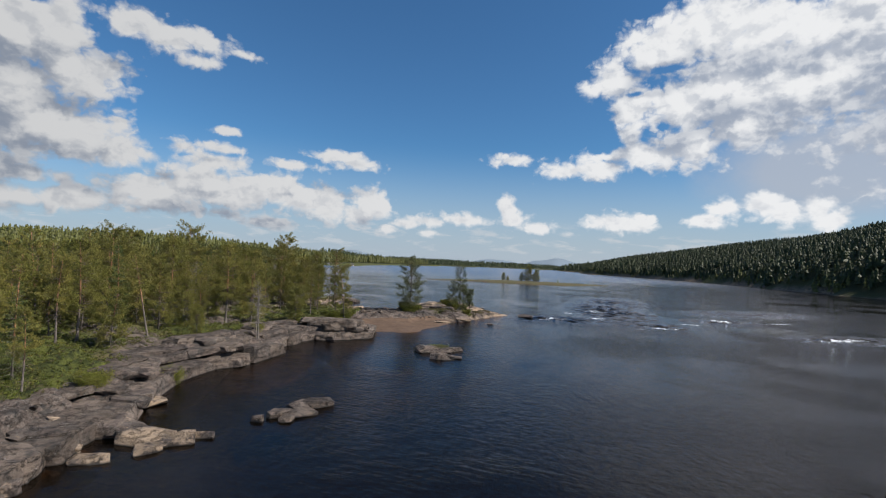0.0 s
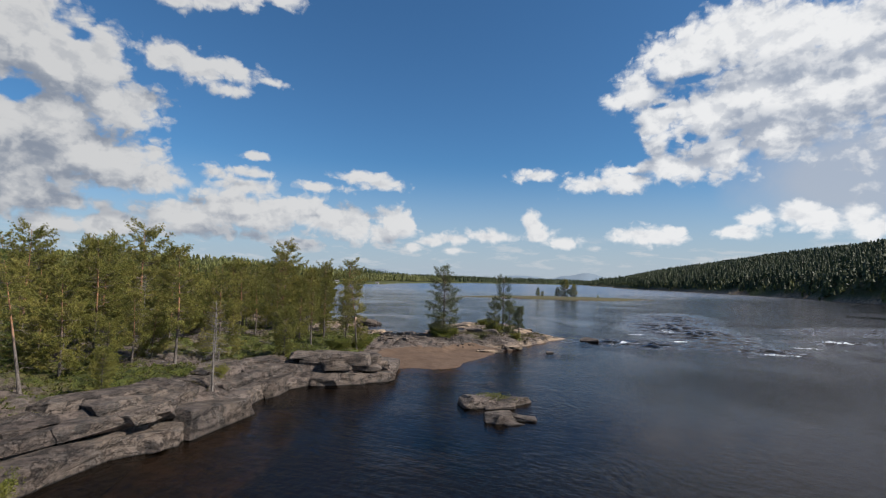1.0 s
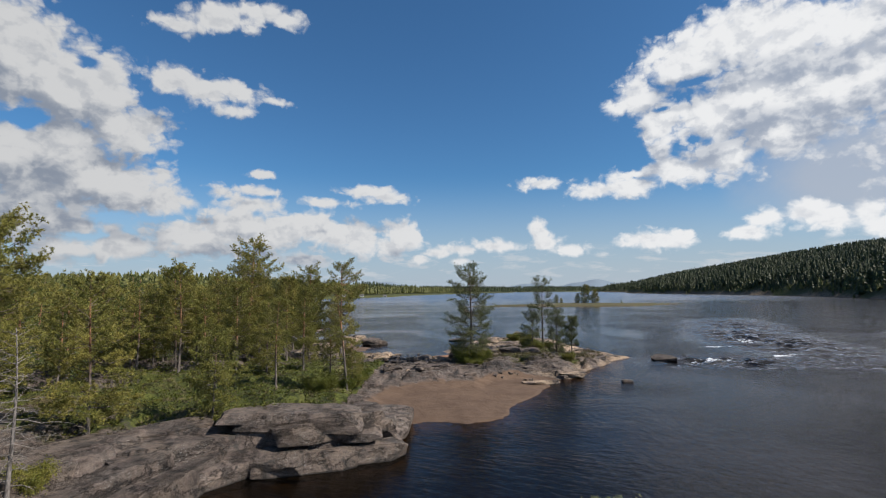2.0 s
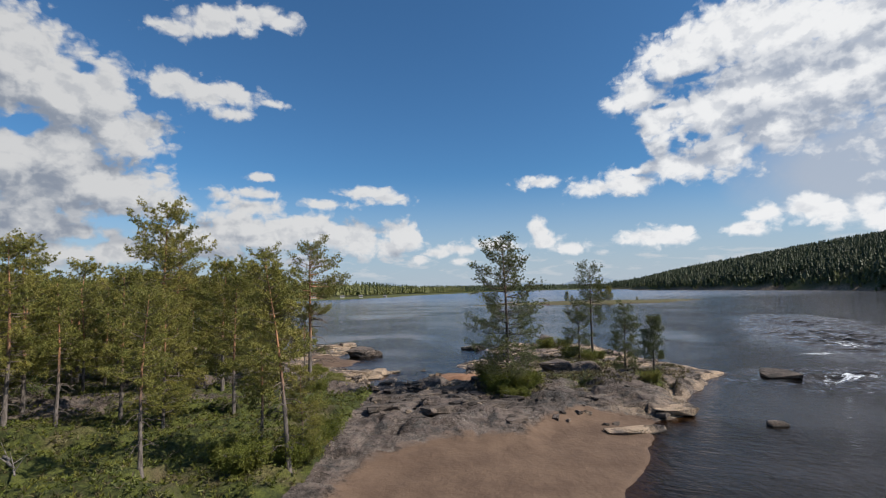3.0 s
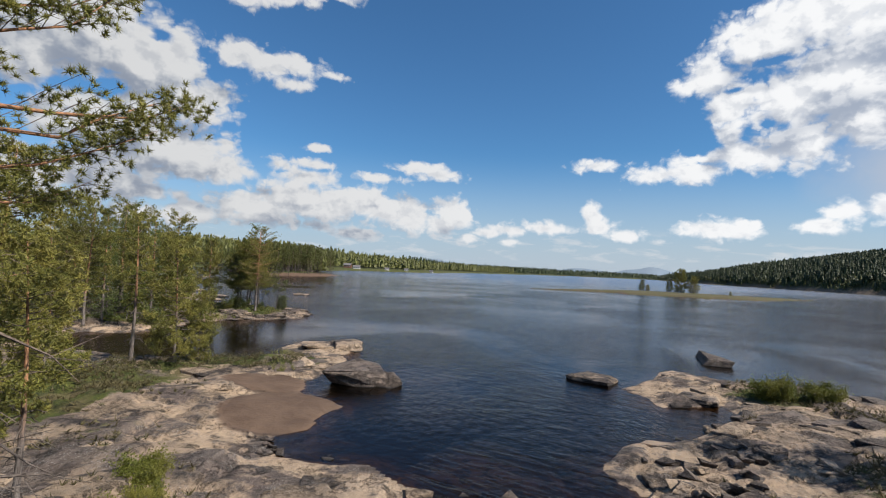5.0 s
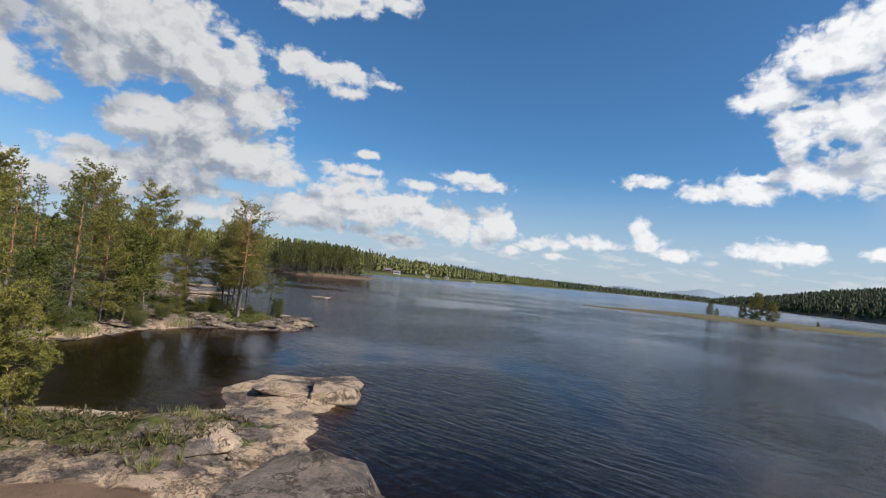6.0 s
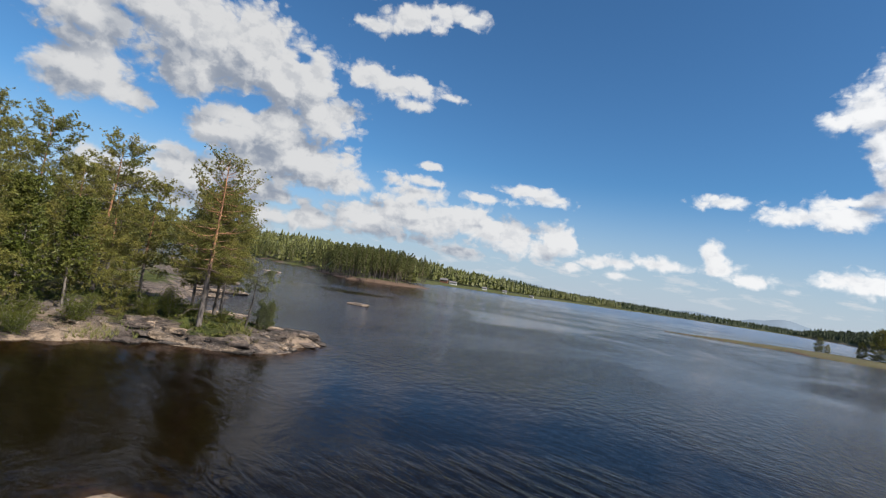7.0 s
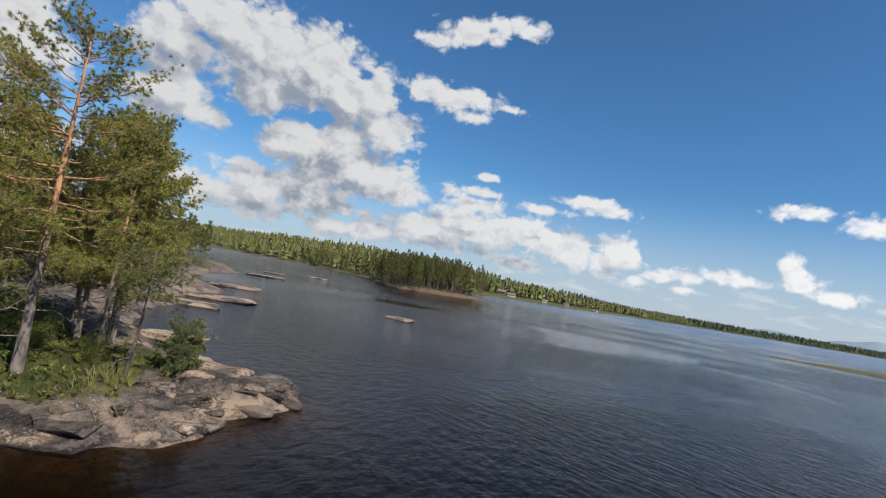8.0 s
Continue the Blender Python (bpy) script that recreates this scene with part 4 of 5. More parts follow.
old_pine = stand(conifer("pine_tree", "tall old pine with orange trunk and long bare branches", 21, 10.0, 0.50, 1.8, 14, 5, dead=22, tufts=1.5, hero=True, side=0.0, flat=0.5), -11.8, 88.9)
tall_pine = conifer("pine_tree", "tall pine with a ragged spreading crown in the shore wood", 22, 10.6, 0.26, 2.1, 18, 5, dead=20, tufts=1.25, flat=0.6)
mid_pine = conifer("pine_tree", "pine with a bare lower trunk and a narrow crown", 23, 8.2, 0.30, 1.6, 16, 5, dead=18, tufts=1.25)
round_pine = conifer("pine_tree", "low pine with a dense rounded crown", 24, 6.8, 0.12, 1.8, 16, 5, dead=6, tufts=1.25)
slim_pine = conifer("pine_tree", "thin pine with a sparse grey-green crown", 25, 7.6, 0.42, 1.2, 12, 5, dead=26)
young_pine = conifer("pine_tree", "bushy young pine among moss and heath", 26, 4.2, 0.06, 1.2, 12, 5, dead=1, tufts=1.2)
pointed = conifer("spruce_tree", "narrow pointed spruce among the pines", 27, 9.0, 0.05, 1.35, 22, 6, "spruce", dead=0)
leaning = conifer("pine_tree", "leaning pine with a pale bare trunk and thin crown", 28, 7.4, 0.55, 1.4, 9, 4, lean=(-0.24, 0.05), dead=10)
snag = conifer("dead_pine", "bare grey dead pine with broken twigs", 29, 6.2, 0.3, 1.2, 12, 4, "snag", dead=14)
birch = broadleaf("birch_tree", "slender birch sapling with light green leaves", 31, 3.6, 0.6, 0.07, 260, low=0.55, group_name="birches")
wood_birch = broadleaf("birch_tree", "leafy birch growing among pines", 32, 6.2, 1.5, 0.10, 1300, low=0.25, group_name="birches")

stand(tall_pine, -19.0, 83.0, 40, 1.06)
stand(mid_pine, -17.0, 55.6, 0, 1.0)
stand(round_pine, -14.6, 76.4, 0, 0.85)
stand(slim_pine, -8.6, 72.7, 0, 0.72)
stand(young_pine, -11.3, 61.6, 0, 0.95)
stand(pointed, -29.0, 70.0, 0, 1.1)
stand(leaning, -19.9, 46.4, 0, 0.95)
stand(snag, -12.7, 52.4, 0, 0.85)
stand(birch, -36.4, 121.6, 0, 1.0)
stand(conifer("pine_tree", "small half-dead pine with bare grey trunk and green top", 36, 3.6, 0.66, 0.95, 6, 4, lean=(0.10, 0.02), dead=12, skin=GREY_BARK, hero=True, group_name="pines on the point"), -29.5, 134.3)
stand(wood_birch, -35.4, 126.5, 0, 1.0)

stand(conifer("pine_tree", "sunlit pine with a reddish trunk and dense crown on the point", 33, 8.6, 0.30, 2.0, 20, 5, dead=20, tufts=1.2, hero=True), -30.9, 132.6)
far_tall = conifer("pine_tree", "tall pine in the depth of the wood", 122, 10.4, 0.32, 2.0, 15, 5, dead=8, coarse=True)
far_mid = conifer("pine_tree", "middling pine in the depth of the wood", 123, 8.2, 0.28, 1.7, 14, 5, dead=8, coarse=True)
far_round = conifer("pine_tree", "bushy pine in the depth of the wood", 124, 6.8, 0.12, 1.8, 13, 5, dead=4, coarse=True)
far_spruce = conifer("spruce_tree", "dark spruce in the depth of the wood", 127, 9.0, 0.05, 1.4, 18, 6, "spruce", dead=0, coarse=True)
stand(far_tall, -36.0, 66.0, 0, 0.85)
stand(far_mid, -33.0, 74.0, 0, 0.9)
stand(far_round, -30.0, 52.0, 0, 0.95)
stand(far_spruce, -38.0, 92.0, 0, 0.9)
DEEP = {"T": far_tall, "M": far_mid, "R": far_round, "S": far_mid, "Y": far_round, "P": far_spruce, "B": wood_birch}
KINDS = {"T": tall_pine, "M": mid_pine, "R": round_pine, "S": slim_pine, "Y": young_pine, "P": pointed, "L": leaning, "D": snag, "O": old_pine, "B": wood_birch}
PLACED_SOUTH = [("M", -23.1, 42.4, 0.95), ("S", -22.8, 39.8, 0.85), ("S", -17.7, 30.6, 0.6), ("T", -31.6, 59.4, 0.95), ("M", -22.5, 55.0, 1.0), ("D", -12.0, 51.0, 0.85),
                ("T", -25.3, 64.1, 1.02), ("R", -15.6, 59.2, 1.0), ("M", -23.8, 57.6, 1.0), ("R", -21.2, 50.5, 1.0), ("Y", -16.0, 47.0, 0.6), ("R", -27.5, 49.0, 1.1)]
PLACED_MIDDLE = [("R", -6.9, 72.3, 0.5), ("M", -16.0, 84.7, 0.95), ("S", -19.8, 76.6, 0.95), ("T", -23.4, 78.8, 0.85), ("M", -15.8, 91.8, 1.0), ("T", -41.0, 78.2, 1.0), ("M", -21.1, 75.4, 1.0), ("P", -26.7, 82.4, 0.9),
                 ("M", -28.5, 88.7, 1.05), ("S", -16.8, 86.4, 1.1), ("R", -18.2, 83.6, 0.85), ("S", -11.5, 70.2, 0.76), ("T", -15.6, 90.2, 0.85), ("S", -13.2, 92.0, 0.7),
                 ("M", -19.6, 96.8, 1.0), ("O", -21.0, 88.0, 0.95), ("M", -12.4, 78.6, 0.85), ("Y", -14.6, 87.2, 0.8), ("M", -18.0, 78.4, 0.9), ("D", -21.6, 86.4, 1.05), ("D", -22.6, 60.4, 1.0)]
PLACED_NORTH = [("R", -22.1, 108.2, 0.95), ("S", -23.6, 107.0, 1.0), ("Y", -21.5, 109.4, 0.7), ("M", -34.6, 135.6, 0.9), ("M", -37.4, 134.3, 0.85), ("R", -35.2, 124.6, 1.0),
                ("T", -38.5, 126.4, 0.92), ("P", -34.4, 121.8, 0.95), ("T", -42.0, 134.8, 0.95), ("T", -47.8, 134.0, 1.0), ("P", -44.0, 129.5, 1.08), ("P", -40.5, 124.0, 1.0), ("T", -41.0, 121.0, 0.92), ("R", -39.5, 131.5, 1.05), ("M", -45.5, 138.0, 1.0), ("M", -57.0, 143.8, 0.9), ("B", -37.2, 130.0, 0.9), ("B", -34.0, 119.6, 0.7),
                ("P", -38.2, 121.0, 1.05), ("T", -37.0, 118.0, 0.88), ("Y", -35.5, 131.5, 0.7), ("M", -33.2, 135.0, 0.85)]
also(slim_pine, -7.1, 71.5, 0, 0.96, tilt=(0, -6))
for x, y, size, turn in ((-33.6, 136.3, 0.95, 30), (-31.9, 135.0, 0.8, 200), (-35.2, 137.2, 0.9, 120)):
    also(mid_pine, x, y, turn, size)
rng = np.random.default_rng(5)
taken = [(-19, 83), (-17, 55.6), (-14.6, 76.4), (-9.2, 74.4), (-11.3, 61.6), (-29, 70), (-19.9, 46.4), (-12.7, 52.4), (-11.7, 88.7), (-35.4, 126.5), (-36, 66), (-33, 74), (-30, 52), (-38, 92)]
for kind, x, y, size in PLACED_SOUTH + PLACED_MIDDLE + PLACED_NORTH:
    also(KINDS[kind], x, y, rng.uniform(0, 360), size * rng.uniform(0.97, 1.03))
    taken.append((x, y))

# the wood behind, thinner near the shore; the far part of it is one mass
weights = "TTMMMRRRRRRSSYYYPPB"
wood_near, wood_far = 0, []
held, used = np.zeros((12000, 2)), len(taken)
held[:used] = taken
cand = np.stack([rng.uniform(-150, -14, 9000), rng.uniform(8, 215, 9000)], 1)
z_c, cover_c, main_c = lie_of_land(cand[:, 0], cand[:, 1])[:3]
for (x, y), inland in zip(cand, main_c):
    if inland < 5.5 or (inland < 16 and y < 112 and rng.uniform() < 0.62) or (x > -23 and 62 < y < 84) or (x > -21 and 84 < y < 112):
        continue
    room = 2.1 if x > -42 else 2.5
    if np.min((held[:used, 0] - x) ** 2 + (held[:used, 1] - y) ** 2) < room * room:
        continue
    held[used] = x, y
    used += 1
    if x > -52 and 24 < y < 152 and wood_near < 250:
        size = rng.uniform(0.55, 0.85) if inland < 14 else rng.uniform(0.68, 0.92) * (1.25 if y > 112 else 1.0)
        also((DEEP if inland > 11 else KINDS)[weights[int(rng.integers(len(weights)))]], x, y, rng.uniform(0, 360), size, tilt=(rng.uniform(-3, 3), rng.uniform(-3, 3)))
        wood_near += 1
    else:
        wood_far.append((x, y))


def woods(name, label, points, mat, seed, low, high, tiers, sides, slim):
    """Many far conifers as one mass: for each a stem and ragged tiers of boughs."""
    r = np.random.default_rng(seed)
    pts = np.array(points, float)
    n = len(pts)
    z = heights(pts)[:, None]
    h = (low + (high - low) * r.uniform(0, 1, (n, 1)) ** 1.3) * (1 + 0.25 * fbm(pts[:, :1] * 0.02, pts[:, 1:] * 0.02, 3, seed))
    wid, start = h * slim * r.uniform(0.7, 1.2, (n, 1)), h * r.uniform(0.08, 0.3, (n, 1))
    a = (np.arange(tiers) / tiers)[None]
    top, bottom = start + (h - start) * np.minimum(1.0, (np.arange(tiers)[None] + 1.7) / (tiers + 0.7)), start + (h - start) * a
    rad = wid * (1 - a) ** 0.8 + 0.12
    q = r.uniform(0, 6.28, (n, tiers, 1)) + 6.283 * np.arange(sides) / sides
    rr = rad[..., None] * r.uniform(0.45, 1.25, (n, tiers, sides))
    ring = np.stack([pts[:, 0, None, None] + rr * np.cos(q), pts[:, 1, None, None] + rr * np.sin(q),
                     (z + bottom)[..., None] + r.uniform(-0.24, 0.24, (n, tiers, sides)) * (h / tiers)[..., None]], -1)
    tip = np.stack([pts[:, :1] + r.uniform(-0.1, 0.1, (n, tiers)), np.repeat(pts[:, 1:], tiers, 1), z + top], -1)[:, :, None]
    verts = np.concatenate([tip, ring], 2).reshape(-1, 3)
    k = np.arange(sides)
    fan = np.stack([np.zeros(sides, int), 1 + k, 1 + (k + 1) % sides], -1)
    faces = (np.arange(n * tiers)[:, None, None] * (sides + 1) + fan).reshape(-1, 3)
    stem = np.stack([np.stack([pts[:, 0] + dx, pts[:, 1], z[:, 0] + dz], -1) for dx, dz in ((-0.1, -0.3), (0.1, -0.3), (0.0, 0.0))], 1)
    stem[:, 2, 2] += start[:, 0] * 1.6
    faces = np.concatenate([faces, len(verts) + np.arange(3 * n).reshape(-1, 3)])
    return tagged(new(name, mesh_of(name, np.concatenate([verts, stem.reshape(-1, 3)]), faces, mat)), label, "forest", "", "stuff")


def feathered(name, label, points, mat, seed, low, high, per=170):
    """Farther pines of the same wood as one mass: stems with crowns of many loose tufts."""
    r = np.random.default_rng(seed)
    pts = np.array(points, float)
    n = len(pts)
    z, h = heights(pts), r.uniform(low, high, n)
    stems = Soup()
    for (x, y), g0, tall, dx in zip(pts, z, h, r.uniform(-0.3, 0.3, n)):
        stems.tube([(x, y, g0 - 0.3), (x + dx, y, g0 + tall * 0.95)], [0.10, 0.025], 4)
    bare, wide = r.uniform(0.15, 0.45, (n, 1)), (h * r.uniform(0.13, 0.21, n))[:, None]
    t = r.uniform(0, 1, (n, per)) ** 0.8
    rad = wide * np.sin(np.minimum(1.0, t * 0.85 + 0.2) * np.pi) ** 0.7 * r.uniform(0.3, 1.0, (n, per))
    q = r.uniform(0, 6.28, (n, per))
    tier = (np.floor(t * 9) + 0.5 + 0.25 * r.normal(0, 1, (n, per))) / 9
    centres = np.stack([pts[:, :1] + rad * np.cos(q), pts[:, 1:] + rad * np.sin(q), z[:, None] + h[:, None] * (bare + (1 - bare) * tier)], -1).reshape(-1, 3)
    v, f = blades(r, centres, np.tile((0, 0, 0.5), (len(centres), 1)), 5, 0.48, 0.18)
    wood = tagged(new(name), label, "forest", "", "stuff")
    part("trunks", mesh_of("trunks", stems.v, stems.f, GREY_BARK), wood)
    part("crowns", mesh_of("crowns", v, f, mat), wood)
    return wood


feathered("pine_wood", "dense green pine wood behind the shore trees", wood_far[:900], FAR_PINE, 6, 5.5, 8.6, 90)


def sown(count, x0, x1, y0, y1, keep, seed):
    r = np.random.default_rng(seed)
    pts = np.stack([r.uniform(x0, x1, count), r.uniform(y0, y1, count)], 1)
    _, _, main, far, east, bar = lie_of_land(pts[:, 0], pts[:, 1])
    return pts[keep(pts[:, 0], pts[:, 1], far, east)]


hill = sown(36000, 225, 800, -100, 1150, lambda x, y, f, e: (e > 3) & (e < 240), 7)
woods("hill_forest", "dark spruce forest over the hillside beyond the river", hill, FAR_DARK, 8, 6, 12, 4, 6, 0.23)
shore = sown(9000, 225, 420, -100, 1100, lambda x, y, f, e: (e > 0.8) & (e < 14), 17)
woods("bank_thicket", "green thicket along the far bank", shore, FAR_PINE, 18, 3, 7, 3, 6, 0.28)
cape = sown(1700, -330, -80, 255, 480, lambda x, y, f, e: (f > 5) & (f < 90), 9)
feathered("cape_wood", "pine wood on a low cape across the water", cape[:560], FAR_PINE, 10, 8, 13, 80)
cape_tip = sown(2600, -165, -84, 250, 335, lambda x, y, f, e: (f > 2.5) & (f < 45), 19)
feathered("cape_end_wood", "tall pines at the sandy end of the cape", cape_tip[:260], FAR_PINE, 20, 9.5, 13.5, 90)
inland_wood = sown(20000, -900, 10, 300, 1300, lambda x, y, f, e: (f > np.where((y > 430) & (x > -230), 34, 6)) & (f < 190), 11)
woods("far_forest", "green forest along the far lake shore", inland_wood, FAR_PINE, 12, 6, 15, 4, 6, 0.25)
end_wood = sown(9000, -400, 1500, 1280, 2300, lambda x, y, f, e: ((f > 5) & (f < 320)) | ((e > 5) & (e < 320) & (y > 1150)), 13)
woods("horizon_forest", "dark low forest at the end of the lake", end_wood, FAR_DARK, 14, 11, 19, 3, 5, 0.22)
hill_north = sown(5000, 300, 900, 1050, 1800, lambda x, y, f, e: (e > 4) & (e < 260), 15)
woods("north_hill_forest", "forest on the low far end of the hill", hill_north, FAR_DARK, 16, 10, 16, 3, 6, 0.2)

# trees on the sandbar
bar_tree = conifer("pine_tree", "dense dark pine in a clump on the sandbar", 130, 8.0, 0.04, 2.7, 18, 6, dead=0, coarse=True, tufts=2.5, group_name="trees on the sandbar")
stand(bar_tree, 67, 298, 0, 1.15)
for x, y, size in ((63.5, 301, 0.6), (71, 295, 0.85), (52, 300, 0.55), (55, 302, 0.35), (83, 290, 0.2)):
    also(bar_tree, x, y, x * 40, size)

# far fells; the blue haze of distance is put into their colour
fell_mat, fn, fb = material("haze_painted_fell", 1.0)
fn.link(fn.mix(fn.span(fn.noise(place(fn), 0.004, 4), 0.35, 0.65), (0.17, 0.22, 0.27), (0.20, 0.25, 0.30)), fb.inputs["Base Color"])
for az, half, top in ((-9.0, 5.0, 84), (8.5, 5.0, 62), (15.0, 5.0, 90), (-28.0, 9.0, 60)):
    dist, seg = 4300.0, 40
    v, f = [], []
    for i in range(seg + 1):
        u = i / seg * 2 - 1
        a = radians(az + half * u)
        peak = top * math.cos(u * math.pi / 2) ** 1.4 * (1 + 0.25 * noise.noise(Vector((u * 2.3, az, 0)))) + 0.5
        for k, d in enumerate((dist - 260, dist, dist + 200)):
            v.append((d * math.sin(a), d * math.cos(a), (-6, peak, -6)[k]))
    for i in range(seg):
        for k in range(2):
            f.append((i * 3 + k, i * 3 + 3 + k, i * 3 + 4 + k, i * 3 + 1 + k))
    tagged(new("backdrop", mesh_of("fell", v, f, fell_mat, True)), "distant fell on the horizon with blue haze painted on", "hill", "", "structure")

# ---- rocks ----
RUBBLE = "loose stones on the shore"


def boulder(name, label, seed, x, y, size, mat, turn=0, z=None, tilt=0, group_name="", points=22):
    ob = tagged(new(name, block_mesh(seed, mat, size, points)), label, "rock", group_name)
    ob.matrix_basis = pose(x, y, (max(height_at(x, y), -0.3) if z is None else z), tilt, 0, turn)
    return ob


def split_rock(name, label, x, y, turn, mat, blocks, square=0.42):
    """A rock that frost has split: blocks as (x, y, z, half sizes, turn) round its middle."""
    rock = tagged(new(name), label, "rock")
    for i, (bx, by, bz, sx, sy, sz, bt) in enumerate(blocks):
        ob = part("block", block_mesh(int(x * 10) % 97 + i * 13 + 300, mat, (sx, sy, sz), 24, True, square), rock)
        ob.matrix_basis = pose(bx, by, bz, 0, 0, bt)
    rock.matrix_basis = pose(x, y, 0, 0, 0, turn)
    return rock


split_rock("rock_islet", "cracked grey granite rock with a mossy top in the river", 5.6, 54.6, 8, ROCK_GREY,
           [(-0.9, 0.1, -0.15, 1.7, 1.2, 0.8, 10), (1.1, 0.3, -0.2, 1.6, 0.95, 0.75, 25), (0.1, -0.8, -0.25, 1.4, 0.6, 0.6, 5), (2.2, 0.6, -0.25, 0.8, 0.5, 0.5, 35)])
split_rock("rock_islet", "low grey rock beside a larger one in the river", 6.2, 50.9, 5, ROCK_GREY,
           [(-0.4, 0.0, -0.2, 1.2, 0.85, 0.72, 20), (0.8, 0.2, -0.25, 1.1, 0.55, 0.62, -10), (0.2, -0.6, -0.3, 0.9, 0.4, 0.5, 8)])
for seed, x, y, sx, sy, sz, turn in ((43, -2.5, 34.3, 1.1, 0.6, 0.5, 40), (44, -3.4, 33.4, 0.9, 0.55, 0.5, 50), (45, -4.2, 32.1, 0.8, 0.5, 0.4, 20), (46, -3.0, 32.5, 1.0, 0.55, 0.3, 35), (47, -5.1, 31.1, 0.4, 0.3, 0.3, 0), (147, -3.6, 31.4, 0.6, 0.4, 0.25, 80)):
    boulder("slab_rock", "grey slab leaning in a small heap in shallow water", seed, x, y, (sx, sy, sz), ROCK_GREY, turn, 0.03, 8, "slab heap in the shallows")
for seed, x, y, sx, sy, sz, turn in ((48, -11.3, 28.7, 1.5, 1.0, 0.6, -25), (49, -9.4, 27.6, 1.6, 0.9, 0.5, -10), (50, -7.7, 27.7, 0.9, 0.6, 0.4, 20), (51, -10.2, 25.1, 1.0, 0.4, 0.3, 5), (52, -12.4, 33.2, 1.3, 0.6, 0.4, 35),
                                     (53, -13.4, 24.6, 1.5, 1.0, 0.8, 15), (54, -12.0, 21.6, 1.4, 1.0, 0.7, 60), (148, -8.6, 26.4, 0.8, 0.5, 0.3, 40), (149, -6.9, 28.4, 0.6, 0.3, 0.25, 10)):
    boulder("slab_rock", "pale broken granite slab along the water's edge", seed, x, y, (sx, sy, sz), ROCK_PALE, turn, 0.03, 4, "slabs at the cliff's foot")
split_rock("boulder", "big grey boulder with white lichen at the lake's edge", -12.2, 109.0, 20, ROCK_GREY, [(-0.2, 0.1, 0.1, 2.1, 1.9, 0.95, 0), (1.2, -0.6, 0.0, 1.1, 1.2, 0.6, 20)], 0.75)
split_rock("flat_rock", "low pale rock ledge running into the water", -15.8, 118.4, 20, ROCK_PALE, [(0.0, -0.6, 0.0, 1.4, 1.3, 0.55, 0), (-0.2, 1.2, 0.0, 1.2, 1.0, 0.45, 25)])
for seed, x, y, sx, sy, sz, turn, mat, label in ((57, 0.4, 113.4, 1.5, 1.1, 0.3, -30, ROCK_PALE, "flat pale rock just above the water"), (58, 10.6, 123.0, 1.2, 2.6, 0.55, -15, ROCK_GREY, "dark low rock off the spit"),
                                                 (60, 22.8, 92.6, 1.5, 1.9, 0.4, -20, ROCK_GREY, "low brown rock in the current"), (61, 14.4, 79.5, 0.5, 0.3, 0.2, 0, ROCK_GREY, "small dark stone awash in calm water"),
                                                 (62, -41.8, 169.0, 1.5, 1.0, 0.3, -10, ROCK_PALE, "flat ochre rock alone on open water"), (63, -36.6, 140.6, 1.6, 0.8, 0.3, 20, ROCK_PALE, "flat slab behind the wooded point"),
                                                 (69, -28.2, 138.0, 0.8, 1.7, 0.5, 10, ROCK_GREY, "dark weathered block at the tip of the point"), (70, 10.4, 81.8, 1.5, 0.9, 0.3, 15, ROCK_PALE, "square pale slab beside the beach"),
                                                 (71, 7.2, 78.6, 1.9, 0.5, 0.25, 25, ROCK_PALE, "shelving slab at the beach's edge")):
    boulder("flat_rock", label, seed, x, y, (sx, sy, sz), mat, turn, None if x > 6 and y < 90 and sx > 1 else 0.02)
split_rock("flat_rock", "pale split slab reaching into dark water", -8.6, 96.0, 35, ROCK_PALE, [(-0.9, 0.2, 0.12, 1.0, 1.0, 0.3, 0), (0.7, 0.0, 0.1, 0.9, 1.1, 0.3, 12), (0.0, 1.2, 0.05, 0.8, 0.5, 0.22, -20)])
for seed, x, y, sx, sy in ((64, -85, 192, 4.0, 2.2), (65, -98, 208, 2.6, 1.6), (66, -100, 224, 3.0, 1.8), (67, -62, 166, 3.6, 2.4), (68, -51, 155, 3.0, 2.0), (168, -47.5, 149.5, 2.2, 1.5)):
    boulder("flat_rock", "long low rock off the wooded shore", seed, x, y, (sx, sy, 0.26), ROCK_PALE, 30, 0.0, 0, "low rocks off the wooded shore", 30)
split_rock("boulder", "long grey hump of rock on the spit", 7.2, 93.0, -10, ROCK_GREY, [(-1.0, 0, 0.75, 1.6, 1.3, 0.75, 0), (1.2, 0.2, 0.7, 1.5, 1.2, 0.6, 15)], 0.7)

# ledges of bedrock along the shores
LEDGE = "ledges of bedrock along the shore"
rng = np.random.default_rng(19)
grey_blocks = [block_mesh(200 + i, ROCK_GREY, (1.35, 0.66, 0.42), 26, True, 0.34) for i in range(8)]
pale_blocks = [block_mesh(220 + i, ROCK_PALE, (1.1, 0.7, 0.3), 26, True, 0.36) for i in range(8)]


def ledge(x, y, blocks, turn, k, high, label, lift, lean=4.0):
    ob = tagged(new("rock_ledge" if blocks is grey_blocks else "low_ledge", blocks[int(rng.integers(len(blocks)))]), label, "rock", LEDGE)
    ob.matrix_basis = Matrix.LocRotScale((x, y, lift), Euler((radians(rng.uniform(-lean, lean)), radians(rng.uniform(-lean, lean)), turn)), (k, k * rng.uniform(0.8, 1.2), k * high))


